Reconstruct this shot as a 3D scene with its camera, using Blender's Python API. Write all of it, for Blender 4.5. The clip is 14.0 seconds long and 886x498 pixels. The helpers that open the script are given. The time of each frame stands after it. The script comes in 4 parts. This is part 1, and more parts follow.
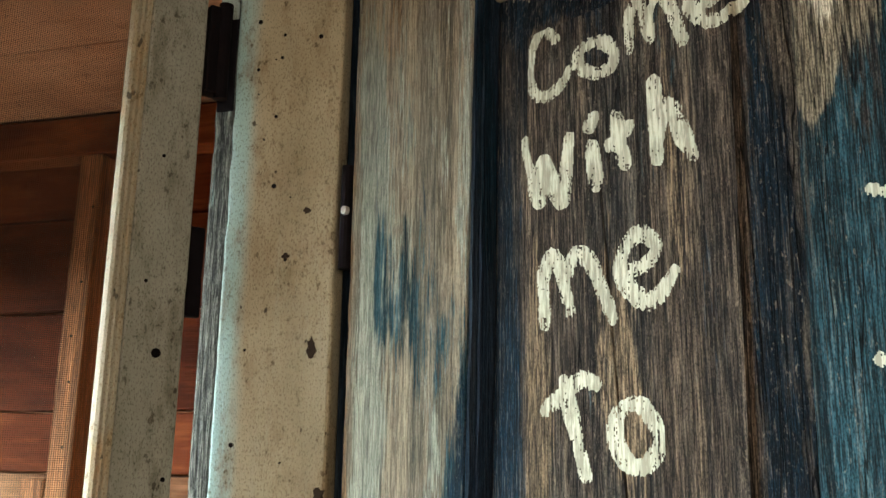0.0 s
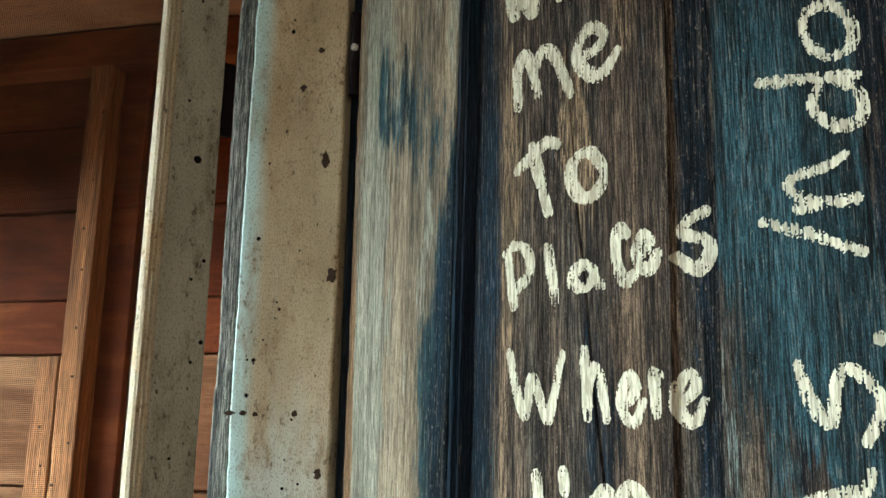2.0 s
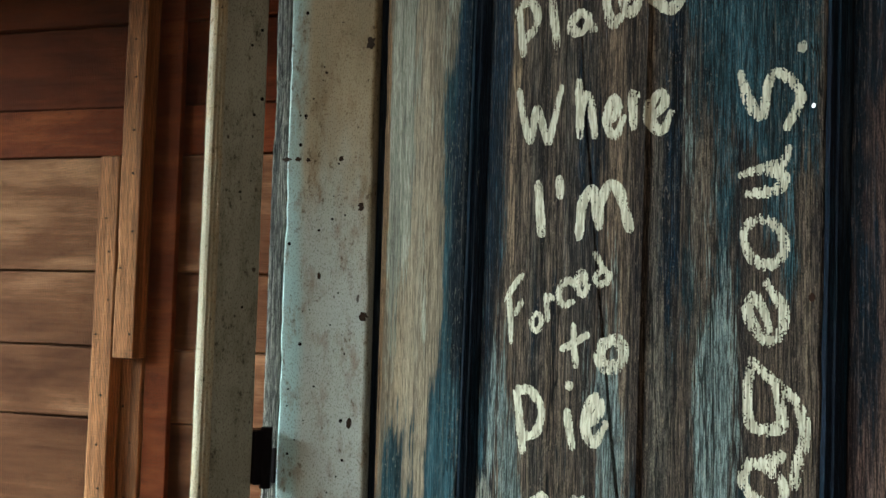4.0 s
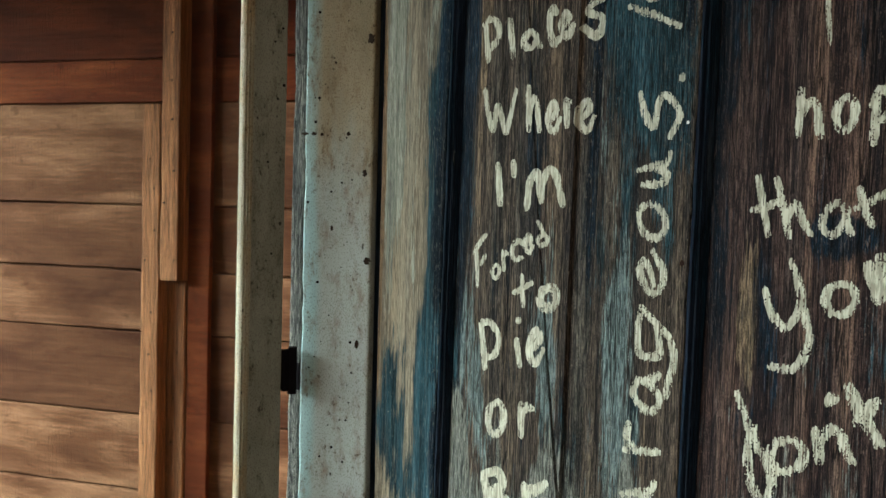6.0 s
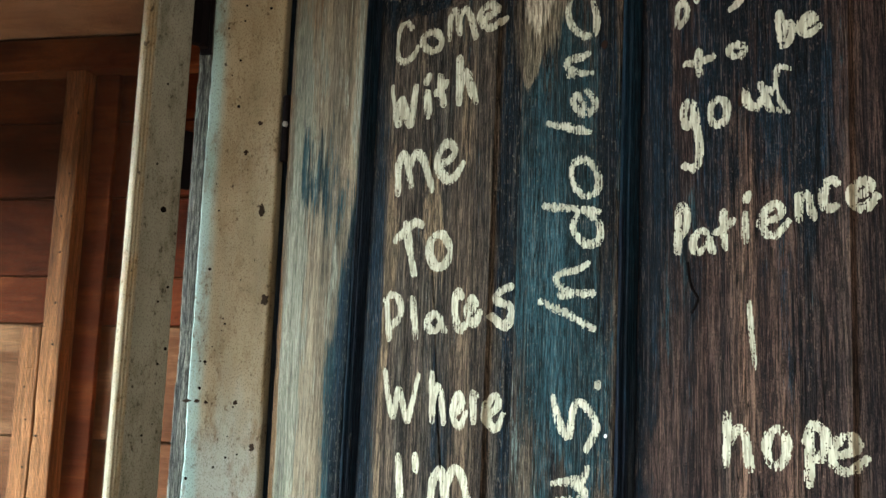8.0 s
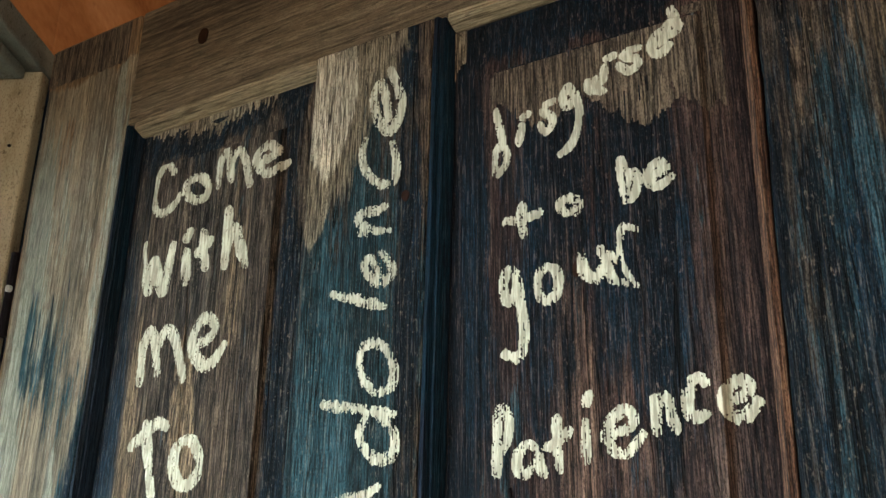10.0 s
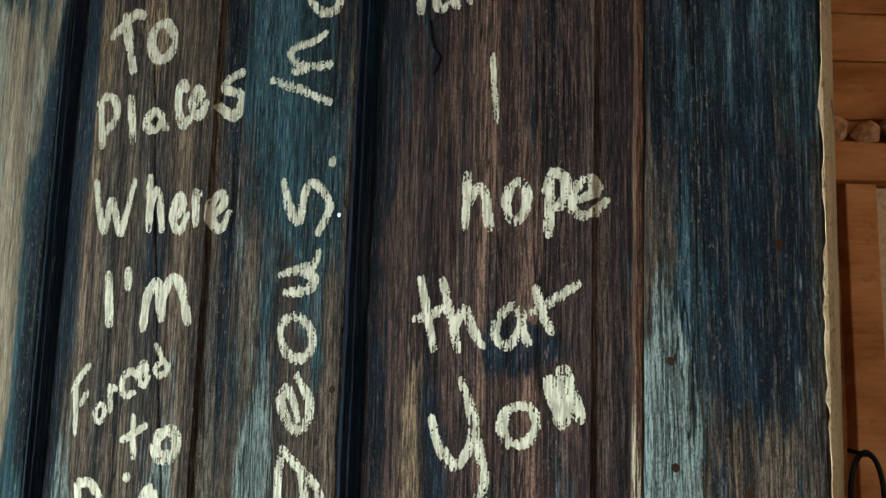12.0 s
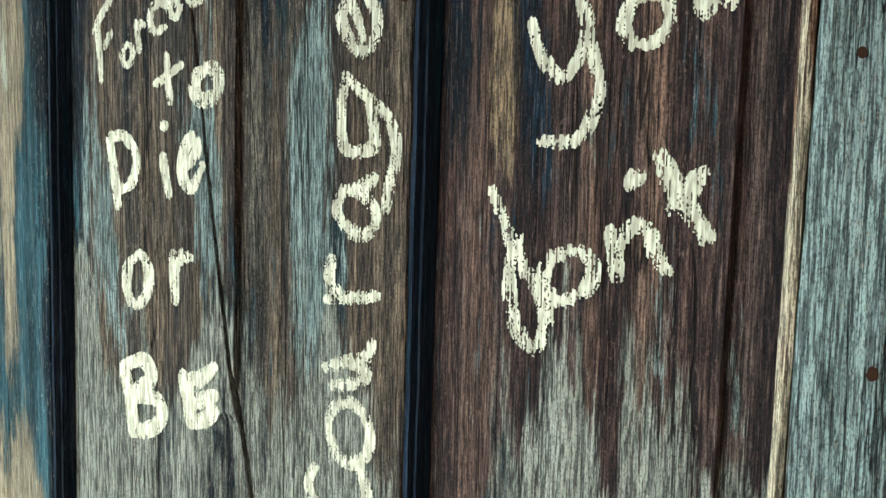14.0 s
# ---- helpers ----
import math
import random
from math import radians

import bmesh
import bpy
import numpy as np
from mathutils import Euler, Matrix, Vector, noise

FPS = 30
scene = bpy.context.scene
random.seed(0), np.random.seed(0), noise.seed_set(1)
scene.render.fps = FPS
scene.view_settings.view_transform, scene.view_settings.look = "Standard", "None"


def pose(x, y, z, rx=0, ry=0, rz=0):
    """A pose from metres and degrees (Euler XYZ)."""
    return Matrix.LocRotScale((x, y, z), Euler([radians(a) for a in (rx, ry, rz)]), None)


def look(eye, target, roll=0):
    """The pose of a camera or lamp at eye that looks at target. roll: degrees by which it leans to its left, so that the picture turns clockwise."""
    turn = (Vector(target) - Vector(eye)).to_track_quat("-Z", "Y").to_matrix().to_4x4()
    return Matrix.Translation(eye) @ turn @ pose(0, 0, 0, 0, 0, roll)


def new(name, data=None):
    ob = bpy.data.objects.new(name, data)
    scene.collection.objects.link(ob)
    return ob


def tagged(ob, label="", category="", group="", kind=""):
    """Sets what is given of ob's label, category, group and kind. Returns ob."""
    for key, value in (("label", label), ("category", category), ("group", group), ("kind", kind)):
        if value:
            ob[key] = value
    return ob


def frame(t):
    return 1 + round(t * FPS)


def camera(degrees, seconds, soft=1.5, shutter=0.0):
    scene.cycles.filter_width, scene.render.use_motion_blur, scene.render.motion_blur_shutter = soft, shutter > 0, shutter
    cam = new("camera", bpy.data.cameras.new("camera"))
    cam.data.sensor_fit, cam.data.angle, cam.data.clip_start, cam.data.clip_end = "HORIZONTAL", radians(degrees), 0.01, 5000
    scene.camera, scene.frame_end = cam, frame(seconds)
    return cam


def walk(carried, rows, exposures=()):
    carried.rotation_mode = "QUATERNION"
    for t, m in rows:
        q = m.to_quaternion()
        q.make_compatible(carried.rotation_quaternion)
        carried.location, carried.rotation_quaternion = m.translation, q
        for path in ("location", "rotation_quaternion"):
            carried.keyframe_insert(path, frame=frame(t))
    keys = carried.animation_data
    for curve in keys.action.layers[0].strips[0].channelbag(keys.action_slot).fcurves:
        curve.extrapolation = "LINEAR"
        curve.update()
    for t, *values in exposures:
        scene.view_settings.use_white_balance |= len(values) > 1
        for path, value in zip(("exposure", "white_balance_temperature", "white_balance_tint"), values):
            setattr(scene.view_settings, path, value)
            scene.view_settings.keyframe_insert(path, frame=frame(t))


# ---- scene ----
cam = camera(51.1, 14.0)
PATH = [
    (0, (0.109, -0.464, 1.543), (-1.291, 0.887, 2.006), 0.8),
    (0.5, (0.104, -0.478, 1.507), (-1.277, 0.89, 1.979), 0.7),
    (1, (0.115, -0.487, 1.47), (-1.252, 0.895, 1.94), 0.7),
    (1.5, (0.136, -0.513, 1.41), (-1.224, 0.877, 1.876), 1.0),
    (2, (0.191, -0.566, 1.351), (-1.171, 0.833, 1.782), 1.0),
    (2.5, (0.228, -0.612, 1.321), (-1.144, 0.79, 1.708), 1.1),
    (3, (0.246, -0.643, 1.278), (-1.137, 0.763, 1.612), 1.2),
    (3.5, (0.278, -0.659, 1.242), (-1.126, 0.747, 1.465), 1.2),
    (4, (0.303, -0.674, 1.217), (-1.122, 0.723, 1.344), 1.5),
    (4.2, (0.308, -0.683, 1.209), (-1.121, 0.713, 1.296), 1.2),
    (6.3, (0.545, -0.829, 1.318), (-0.918, 0.533, 1.236), 1.6),
    (6.5, (0.546, -0.825, 1.355), (-0.911, 0.543, 1.295), 1.5),
    (7, (0.513, -0.817, 1.391), (-0.908, 0.589, 1.435), 1.6),
    (7.5, (0.482, -0.798, 1.394), (-0.887, 0.648, 1.578), 1.8),
    (8, (0.47, -0.749, 1.414), (-0.85, 0.724, 1.71), 1.9),
    (8.5, (0.43, -0.676, 1.486), (-0.826, 0.827, 1.889), 1.3),
    (8.7, (0.416, -0.619, 1.504), (-0.827, 0.873, 1.982), 1.3),
    (10.8, (0.373, -0.53, 1.404), (-0.526, 1.116, 2.1), 1.1),
    (11, (0.388, -0.554, 1.375), (-0.508, 1.112, 2.025), 1.1),
    (11.5, (0.431, -0.612, 1.27), (-0.48, 1.107, 1.733), 1.1),
    (12, (0.439, -0.626, 1.233), (-0.492, 1.118, 1.534), 1.0),
    (12.2, (0.439, -0.626, 1.219), (-0.495, 1.124, 1.471), 0.9),
    (12.5, (0.437, -0.615, 1.196), (-0.511, 1.137, 1.374), 1.1),
    (13, (0.429, -0.595, 1.16), (-0.536, 1.156, 1.194), 1.0),
    (13.5, (0.392, -0.57, 1.14), (-0.584, 1.173, 1.04), 0.8),
    (14, (0.338, -0.522, 1.129), (-0.656, 1.203, 0.93), 0.9),
]

EXPOSURES = [(0, 0.2), (1.5, 0.0), (2.5, -0.5), (4, -1.15), (6.3, -1.2), (7.0, -0.7), (7.5, -0.5), (8.6, 0.14), (10.8, 0.16), (11.5, -0.5), (12, -0.75), (13, -0.68), (14, -0.55)]
walk(cam, [(t, look(eye, target, roll)) for t, eye, target, roll in PATH], EXPOSURES)

# ---- light ----
world = bpy.data.worlds.new("world")
scene.world = world
world.use_nodes = True
_sky = world.node_tree.nodes.new("ShaderNodeTexSky")
_sky.sky_type = "NISHITA"
_sky.sun_disc = False
_sky.sun_elevation = radians(38)
_sky.sun_rotation = radians(120)
world.node_tree.links.new(_sky.outputs[0], world.node_tree.nodes["Background"].inputs["Color"])
world.node_tree.nodes["Background"].inputs["Strength"].default_value = 0.10

# House axes: u across the wall (into the room positive), v along the wall, both turned 30 degrees from the open door.
HOUSE = Matrix.Translation((-0.512, 0.0, 0.0)) @ pose(0, 0, 0, 0, 0, 30)


def area_lamp(name, m, width, height, power, colour):
    data = bpy.data.lights.new(name, "AREA")
    data.shape, data.size, data.size_y, data.energy, data.color = "RECTANGLE", width, height, power, colour
    ob = new(name, data)
    ob.matrix_world = m
    return ob


# Open sky past the board added at the porch's edge.
area_lamp("porch_daylight", HOUSE @ look((-2.95, -1.15, 2.30), (0.1, -0.45, 1.15)), 2.6, 1.0, 5800, (0.80, 0.95, 0.97))
# Unseen warm fill lamp behind the camera, in an added wall opening.
area_lamp("room_fill", HOUSE @ look((1.1, -2.55, 1.55), (0.6, 0.0, 1.5)), 1.5, 1.2, 25, (1.0, 0.92, 0.76))
# Second unseen fill, added to brighten the room's far part.
area_lamp("far_room_fill", HOUSE @ look((3.05, 0.55, 1.5), (1.6, 1.2, 1.4)), 0.9, 1.1, 14, (1.0, 0.84, 0.62))


# ---- materials ----
class Nodes:
    """Short hand for one node material."""

    def __init__(self, name, rough=0.8):
        self.mat = bpy.data.materials.new(name)
        self.mat.use_nodes = True
        self.tree = self.mat.node_tree
        self.bsdf = self.tree.nodes["Principled BSDF"]
        self.bsdf.inputs["Roughness"].default_value = rough
        self.bsdf.inputs["Specular IOR Level"].default_value = 0.04
        self.pos = self.tree.nodes.new("ShaderNodeTexCoord").outputs["Object"]

    def put(self, value, socket):
        if isinstance(value, bpy.types.NodeSocket):
            self.tree.links.new(value, socket)
        elif isinstance(value, tuple) and len(value) == 3 and socket.type == "RGBA":
            socket.default_value = (*value, 1)
        else:
            socket.default_value = value

    def maths(self, op, a, b=0.0, c=None, clamp=False):
        n = self.tree.nodes.new("ShaderNodeMath")
        n.operation, n.use_clamp = op, clamp
        self.put(a, n.inputs[0]), self.put(b, n.inputs[1])
        if c is not None:
            self.put(c, n.inputs[2])
        return n.outputs[0]

    def noise(self, scale, detail=4.0, rough=0.55, offset=(0, 0, 0), distort=0.0):
        m = self.tree.nodes.new("ShaderNodeMapping")
        m.inputs["Scale"].default_value = scale
        m.inputs["Location"].default_value = offset
        self.put(self.pos, m.inputs["Vector"])
        n = self.tree.nodes.new("ShaderNodeTexNoise")
        n.inputs["Scale"].default_value = 1.0
        n.inputs["Detail"].default_value, n.inputs["Roughness"].default_value = detail, rough
        n.inputs["Distortion"].default_value = distort
        self.put(m.outputs[0], n.inputs["Vector"])
        return n.outputs[0]

    def step(self, value, lo, hi, out_lo=0.0, out_hi=1.0):
        n = self.tree.nodes.new("ShaderNodeMapRange")
        n.interpolation_type = "SMOOTHSTEP"
        self.put(value, n.inputs[0])
        for i, v in enumerate((lo, hi, out_lo, out_hi)):
            n.inputs[i + 1].default_value = v
        return n.outputs[0]

    def ramp(self, value, stops):
        n = self.tree.nodes.new("ShaderNodeValToRGB")
        while len(n.color_ramp.elements) < len(stops):
            n.color_ramp.elements.new(0.5)
        for e, (p, c) in zip(n.color_ramp.elements, stops):
            e.position, e.color = p, (*c, 1)
        self.put(value, n.inputs[0])
        return n.outputs[0]

    def mix(self, fac, a, b, blend="MIX"):
        n = self.tree.nodes.new("ShaderNodeMix")
        n.data_type, n.blend_type = "RGBA", blend
        self.put(fac, n.inputs[0]), self.put(a, n.inputs[6]), self.put(b, n.inputs[7])
        return n.outputs[2]

    def blotch(self, centre, radii):
        """1 at the centre of a stain, 0 outside its radii."""
        m = self.tree.nodes.new("ShaderNodeVectorMath")
        m.operation = "SUBTRACT"
        self.put(self.pos, m.inputs[0])
        m.inputs[1].default_value = centre
        d = self.tree.nodes.new("ShaderNodeVectorMath")
        d.operation = "DIVIDE"
        self.put(m.outputs[0], d.inputs[0])
        d.inputs[1].default_value = radii
        e = self.tree.nodes.new("ShaderNodeVectorMath")
        e.operation = "LENGTH"
        self.put(d.outputs[0], e.inputs[0])
        return self.step(e.outputs["Value"], 1.0, 0.25)

    def bump(self, height, strength, distance):
        n = self.tree.nodes.new("ShaderNodeBump")
        n.inputs["Strength"].default_value, n.inputs["Distance"].default_value = strength, distance
        self.put(height, n.inputs["Height"])
        self.put(n.outputs[0], self.bsdf.inputs["Normal"])

    def done(self, colour):
        self.put(colour, self.bsdf.inputs["Base Color"])
        return self.mat


def weathered_wood(name, dark, mid, light, coats=(), along="z", seed=0.0, relief=0.0014, rough=0.78, fine=1.0, pores=0.75, crackle=0.0, tint=0.0):
    """Old wood with its grain along one axis. coats: remains of paint (colour, cover, (centre, radii, amount)...)."""
    w = Nodes(name, rough)
    k = {"z": (1, 1, 0.035), "x": (0.035, 1, 1), "y": (1, 0.035, 1)}[along]

    def s(f):
        return tuple(f * a for a in k)

    off = (seed, seed * 1.7, seed * 0.6)
    streak = w.noise(s(85), 6, 0.66, off, 0.4)
    fibre = w.noise(tuple(max(c, 10 * fine) for c in s(380 * fine)), 3, 0.6, off)
    hair = w.noise(tuple(max(c, 52 * fine) for c in s(900 * fine)), 3, 0.62, off)
    patch = w.noise(s(14) if along == "z" else s(10), 3, 0.5, off, 0.6)
    band = w.noise(tuple(0.3 if c < 5 else 42 for c in s(85)), 2, 0.6, (seed * 5, seed * 5, 0))
    body = w.maths("MULTIPLY_ADD", streak, 0.60, w.maths("MULTIPLY", fibre, 0.40))
    body = w.maths("MULTIPLY_ADD", w.maths("SUBTRACT", patch, 0.5), 0.55, body)
    body = w.maths("MULTIPLY_ADD", w.maths("SUBTRACT", band, 0.5), 0.60, body)
    colour = w.ramp(body, [(0.28, dark), (0.50, mid), (0.78, light)])
    if tint:
        hue = w.noise(tuple(0.9 if c < 5 else 34 for c in s(85)), 4, 0.6, (seed * 3, seed, 5), 0.3)
        colour = w.mix(w.maths("MULTIPLY", w.step(hue, 0.50, 0.64), tint), colour, w.mix(1.0, colour, (1.62, 1.46, 1.28), "MULTIPLY"))
        colour = w.mix(w.maths("MULTIPLY", w.step(hue, 0.48, 0.36), tint), colour, w.mix(1.0, colour, (0.42, 0.58, 0.74), "MULTIPLY"))
    rub = w.maths("MULTIPLY_ADD", fibre, 0.5, w.maths("MULTIPLY", hair, 0.35))
    height = w.maths("MULTIPLY_ADD", hair, 0.5, fibre)
    for i, (paint, cover, *spots) in enumerate(coats):
        tear = w.noise((30, 30, 4) if along == "z" else (4, 30, 30), 6, 0.68, (seed + 3.1 * i, 1.3, seed))
        level = w.maths("MULTIPLY_ADD", tear, 1.8, w.maths("MULTIPLY", rub, 1.1))
        level = w.maths("ADD", level, cover - 0.95)
        for centre, radii, amount in spots:
            level = w.maths("MULTIPLY_ADD", w.blotch(centre, radii), amount, level)
        mask = w.step(level, 0.58, 0.74)
        shade = w.noise((12, 12, 3), 4, 0.6, (seed + i, 2, 1))
        shade = w.maths("MULTIPLY_ADD", w.maths("SUBTRACT", streak, 0.5), 1.3, shade)
        tone = w.mix(w.step(shade, 0.28, 0.66), paint, tuple(c * (0.62 if max(paint) > 0.2 else 0.3) for c in paint))
        colour = w.mix(mask, colour, tone)
        height = w.maths("MULTIPLY_ADD", mask, 0.2, height)
    # Pores between the fibres, pale raised ridges, chips and long drying cracks.
    pore = w.step(hair, 0.55, 0.43)
    colour = w.mix(w.maths("MULTIPLY", pore, pores), colour, (0.004, 0.004, 0.005))
    ridge = w.step(hair, 0.57, 0.68)
    colour = w.mix(w.maths("MULTIPLY", ridge, 0.26 * pores), colour, tuple(min(0.6, 1.5 * c + 0.03) for c in light))
    chip = w.step(w.noise((420 * fine, 420 * fine, 150 * fine), 3, 0.65, off), 0.60, 0.70)
    chip = w.maths("MULTIPLY", chip, w.step(patch, 0.40, 0.62))
    colour = w.mix(w.maths("MULTIPLY", chip, 0.45 * pores), colour, tuple(min(0.6, 1.6 * c + 0.03) for c in light))
    line = w.noise(tuple(8.0 if c < 5 else 400 * fine for c in s(85)), 2, 0.55, (seed * 7, seed, 3), 0.15)
    colour = w.mix(w.maths("MULTIPLY", w.step(line, 0.50, 0.39), 0.66 * pores), colour, (0.004, 0.005, 0.007))
    colour = w.mix(w.maths("MULTIPLY", w.step(line, 0.56, 0.70), 0.13 * pores), colour, tuple(min(0.6, 1.2 * c + 0.02) for c in light))
    height = w.maths("MULTIPLY_ADD", line, 0.9, height)
    pepper = w.noise((1300 * fine, 1300 * fine, 520 * fine), 2, 0.6, off)
    colour = w.mix(w.maths("MULTIPLY", w.step(pepper, 0.51, 0.37), 0.72 * pores), colour, (0.005, 0.005, 0.006))
    colour = w.mix(w.maths("MULTIPLY", w.step(pepper, 0.58, 0.72), 0.10 * pores), colour, tuple(min(0.6, 1.5 * c + 0.03) for c in light))
    height = w.maths("MULTIPLY_ADD", pepper, 0.35, height)
    if crackle:
        m = w.tree.nodes.new("ShaderNodeMapping")
        m.inputs["Scale"].default_value = (300, 300, 92)
        w.put(w.pos, m.inputs["Vector"])
        bend = w.tree.nodes.new("ShaderNodeVectorMath")
        bend.operation = "ADD"
        w.put(m.outputs[0], bend.inputs[0])
        w.put(w.maths("MULTIPLY", w.noise((190, 190, 75), 4, 0.7, (seed, 9, 2)), 3.4), bend.inputs[1])
        v = w.tree.nodes.new("ShaderNodeTexVoronoi")
        v.feature = "DISTANCE_TO_EDGE"
        v.inputs["Scale"].default_value = 1.0
        w.put(bend.outputs[0], v.inputs["Vector"])
        where = w.step(w.noise((20, 20, 4), 4, 0.65, (seed, 6, 6)), 0.66 - 0.3 * crackle, 0.80 - 0.3 * crackle)
        net = w.maths("MULTIPLY", w.step(v.outputs["Distance"], 0.11, 0.02), w.maths("MULTIPLY", where, w.step(hair, 0.38, 0.56)))
        colour = w.mix(w.maths("MULTIPLY", net, 0.62), colour, (0.004, 0.004, 0.005))
        height = w.maths("MULTIPLY_ADD", net, -0.5, height)
    split = w.maths("ABSOLUTE", w.maths("SUBTRACT", w.noise(s(70), 3, 0.6, (seed * 2, 4, 4), 0.4), 0.5))
    split = w.maths("MULTIPLY", w.step(split, 0.011, 0.004), w.step(patch, 0.42, 0.56))
    colour = w.mix(w.maths("MULTIPLY", split, 0.9 * min(1.0, pores * 1.3)), colour, (0.003, 0.003, 0.003))
    height = w.maths("MULTIPLY_ADD", split, -0.8, height)
    height = w.maths("MULTIPLY_ADD", chip, 0.25, height)
    w.bump(height, 1.0, relief)
    return w.done(colour)


def painted_board(name, paint, under, blue=None, seed=0.0, spots=(), pale=None, lit_spot=None):
    """Old oil paint on a board, with pits, scratches and a second colour on some places."""
    w = Nodes(name, 0.62)
    cloud = w.noise((7, 7, 3), 6, 0.62, (seed, 0, seed))
    dirt = w.noise((38, 38, 16), 6, 0.72, (seed, 3, 1))
    fleck = w.noise((160, 160, 110), 3, 0.6, (seed, 8, 1))
    fine = w.noise((300, 300, 40), 3, 0.6, (seed, 1, 2))
    colour = w.mix(w.step(cloud, 0.32, 0.68), paint, tuple(c * f for c, f in zip(paint, (0.62, 0.60, 0.56))))
    # pale: brighter light round one spot, put into the board's colour.
    if pale:
        level = w.maths("MULTIPLY_ADD", w.blotch(*lit_spot), 0.75, w.maths("MULTIPLY", w.noise((30, 30, 6), 6, 0.7, (seed, 9, 5)), 0.6))
        colour = w.mix(w.step(level, 0.40, 0.85), colour, pale)
    if blue:
        level = w.maths("MULTIPLY", w.noise((40, 40, 4), 6, 0.7, (seed, 5, 5)), 0.75)
        for centre, radii, amount in spots:
            level = w.maths("MULTIPLY_ADD", w.blotch(centre, radii), amount, level)
        colour = w.mix(w.step(level, 0.36, 1.12), colour, blue)
    colour = w.mix(w.maths("MULTIPLY", w.step(dirt, 0.47, 0.70), 0.70), colour, under)
    colour = w.mix(w.maths("MULTIPLY", w.maths("MULTIPLY", w.step(fleck, 0.57, 0.65), w.step(dirt, 0.44, 0.60)), 0.75), colour, tuple(c * 0.4 for c in under))
    pit = w.step(w.noise((95, 95, 60), 2, 0.4, (seed, 7, 9)), 0.71, 0.75)
    colour = w.mix(w.maths("MULTIPLY", pit, 0.85), colour, (0.03, 0.024, 0.018))
    height = w.maths("MULTIPLY_ADD", dirt, 0.6, w.maths("MULTIPLY", fine, 0.4))
    height = w.maths("MULTIPLY_ADD", pit, -0.8, height)
    grit = w.noise((700, 700, 350), 2, 0.6, (seed, 2, 2))
    colour = w.mix(w.maths("MULTIPLY", w.step(grit, 0.48, 0.34), 0.5), colour, tuple(c * 0.35 for c in under))
    height = w.maths("MULTIPLY_ADD", grit, 0.4, height)
    w.bump(height, 0.7, 0.0014)
    return w.done(colour)


BROWN = ((0.008, 0.008, 0.010), (0.074, 0.055, 0.041), (0.27, 0.20, 0.135))
RUSSET = ((0.006, 0.004, 0.005), (0.054, 0.032, 0.027), (0.20, 0.128, 0.094))
GREYED = ((0.055, 0.050, 0.038), (0.235, 0.190, 0.130), (0.39, 0.325, 0.228))
NAVY = (0.006, 0.023, 0.039)
TEAL = (0.029, 0.080, 0.098)
PALEBLUE = (0.205, 0.265, 0.25)
WASH = (0.25, 0.258, 0.215)
STEEL = (0.034, 0.078, 0.098)
TAN = (0.29, 0.205, 0.125)
CREAM = (0.55, 0.47, 0.33)

mat_panel_a = weathered_wood("fielded_panel_wood", *BROWN, [
    (TAN, -0.12, ((-0.20, 0, 1.66), (0.06, 1, 0.24), 0.28), ((-0.290, 0, 1.56), (0.022, 1, 0.22), 0.36), ((-0.165, 0, 1.74), (0.03, 1, 0.2), 0.26), ((-0.215, 0, 1.55), (0.03, 1, 0.14), 0.22)),
    (TEAL, -0.02, ((-0.325, 0, 1.05), (0.06, 1, 0.45), 0.25), ((-0.15, 0, 1.0), (0.06, 1, 0.3), 0.12), ((-0.26, 0, 1.60), (0.04, 1, 0.1), 0.16)),
    # Worn pale paint; its spread low down also paints in stronger light.
    (PALEBLUE, -0.22, ((-0.25, 0, 1.12), (0.16, 1, 0.26), 0.24), ((-0.31, 0, 1.05), (0.05, 1, 0.24), 0.28), ((-0.175, 0, 1.02), (0.03, 1, 0.25), 0.34)),
    (WASH, -0.20, ((-0.25, 0, 0.76), (0.30, 1, 0.30), 0.95), ((-0.33, 0, 0.95), (0.05, 1, 0.22), 0.6), ((-0.16, 0, 0.94), (0.05, 1, 0.16), 0.45)),
    (NAVY, 0.02, ((-0.335, 0, 1.62), (0.045, 1, 0.62), 0.46), ((-0.12, 0, 1.62), (0.030, 1, 0.7), 0.34), ((-0.24, 0, 1.885), (0.18, 1, 0.045), 0.55))], seed=1.3, crackle=0.42, tint=0.7)
mat_panel_b = weathered_wood("wide_panel_wood", *RUSSET, [
    (TAN, -0.20, ((0.075, 0, 1.18), (0.02, 1, 0.12), 0.4), ((0.12, 0, 0.98), (0.05, 1, 0.1), 0.2)),
    # Pale remains, widened downwards to carry the light's rise as colour.
    (PALEBLUE, -0.26, ((0.06, 0, 1.13), (0.04, 1, 0.10), 0.26), ((0.2, 0, 1.0), (0.05, 1, 0.14), 0.26), ((0.13, 0, 1.08), (0.10, 1, 0.18), 0.22)),
    (WASH, -0.24, ((0.12, 0, 0.74), (0.26, 1, 0.44), 0.66), ((0.24, 0, 0.86), (0.05, 1, 0.14), 0.5)),
    (TEAL, -0.06, ((0.14, 0, 1.58), (0.12, 1, 0.16), 0.16)),
    (NAVY, 0.03, ((0.03, 0, 1.6), (0.04, 1, 0.7), 0.34), ((0.14, 0, 1.70), (0.18, 1, 0.34), 0.30), ((0.14, 0, 1.875), (0.16, 1, 0.030), 0.5), ((0.17, 0, 1.265), (0.05, 1, 0.03), 0.50))], seed=4.1, crackle=0.18, tint=0.5)
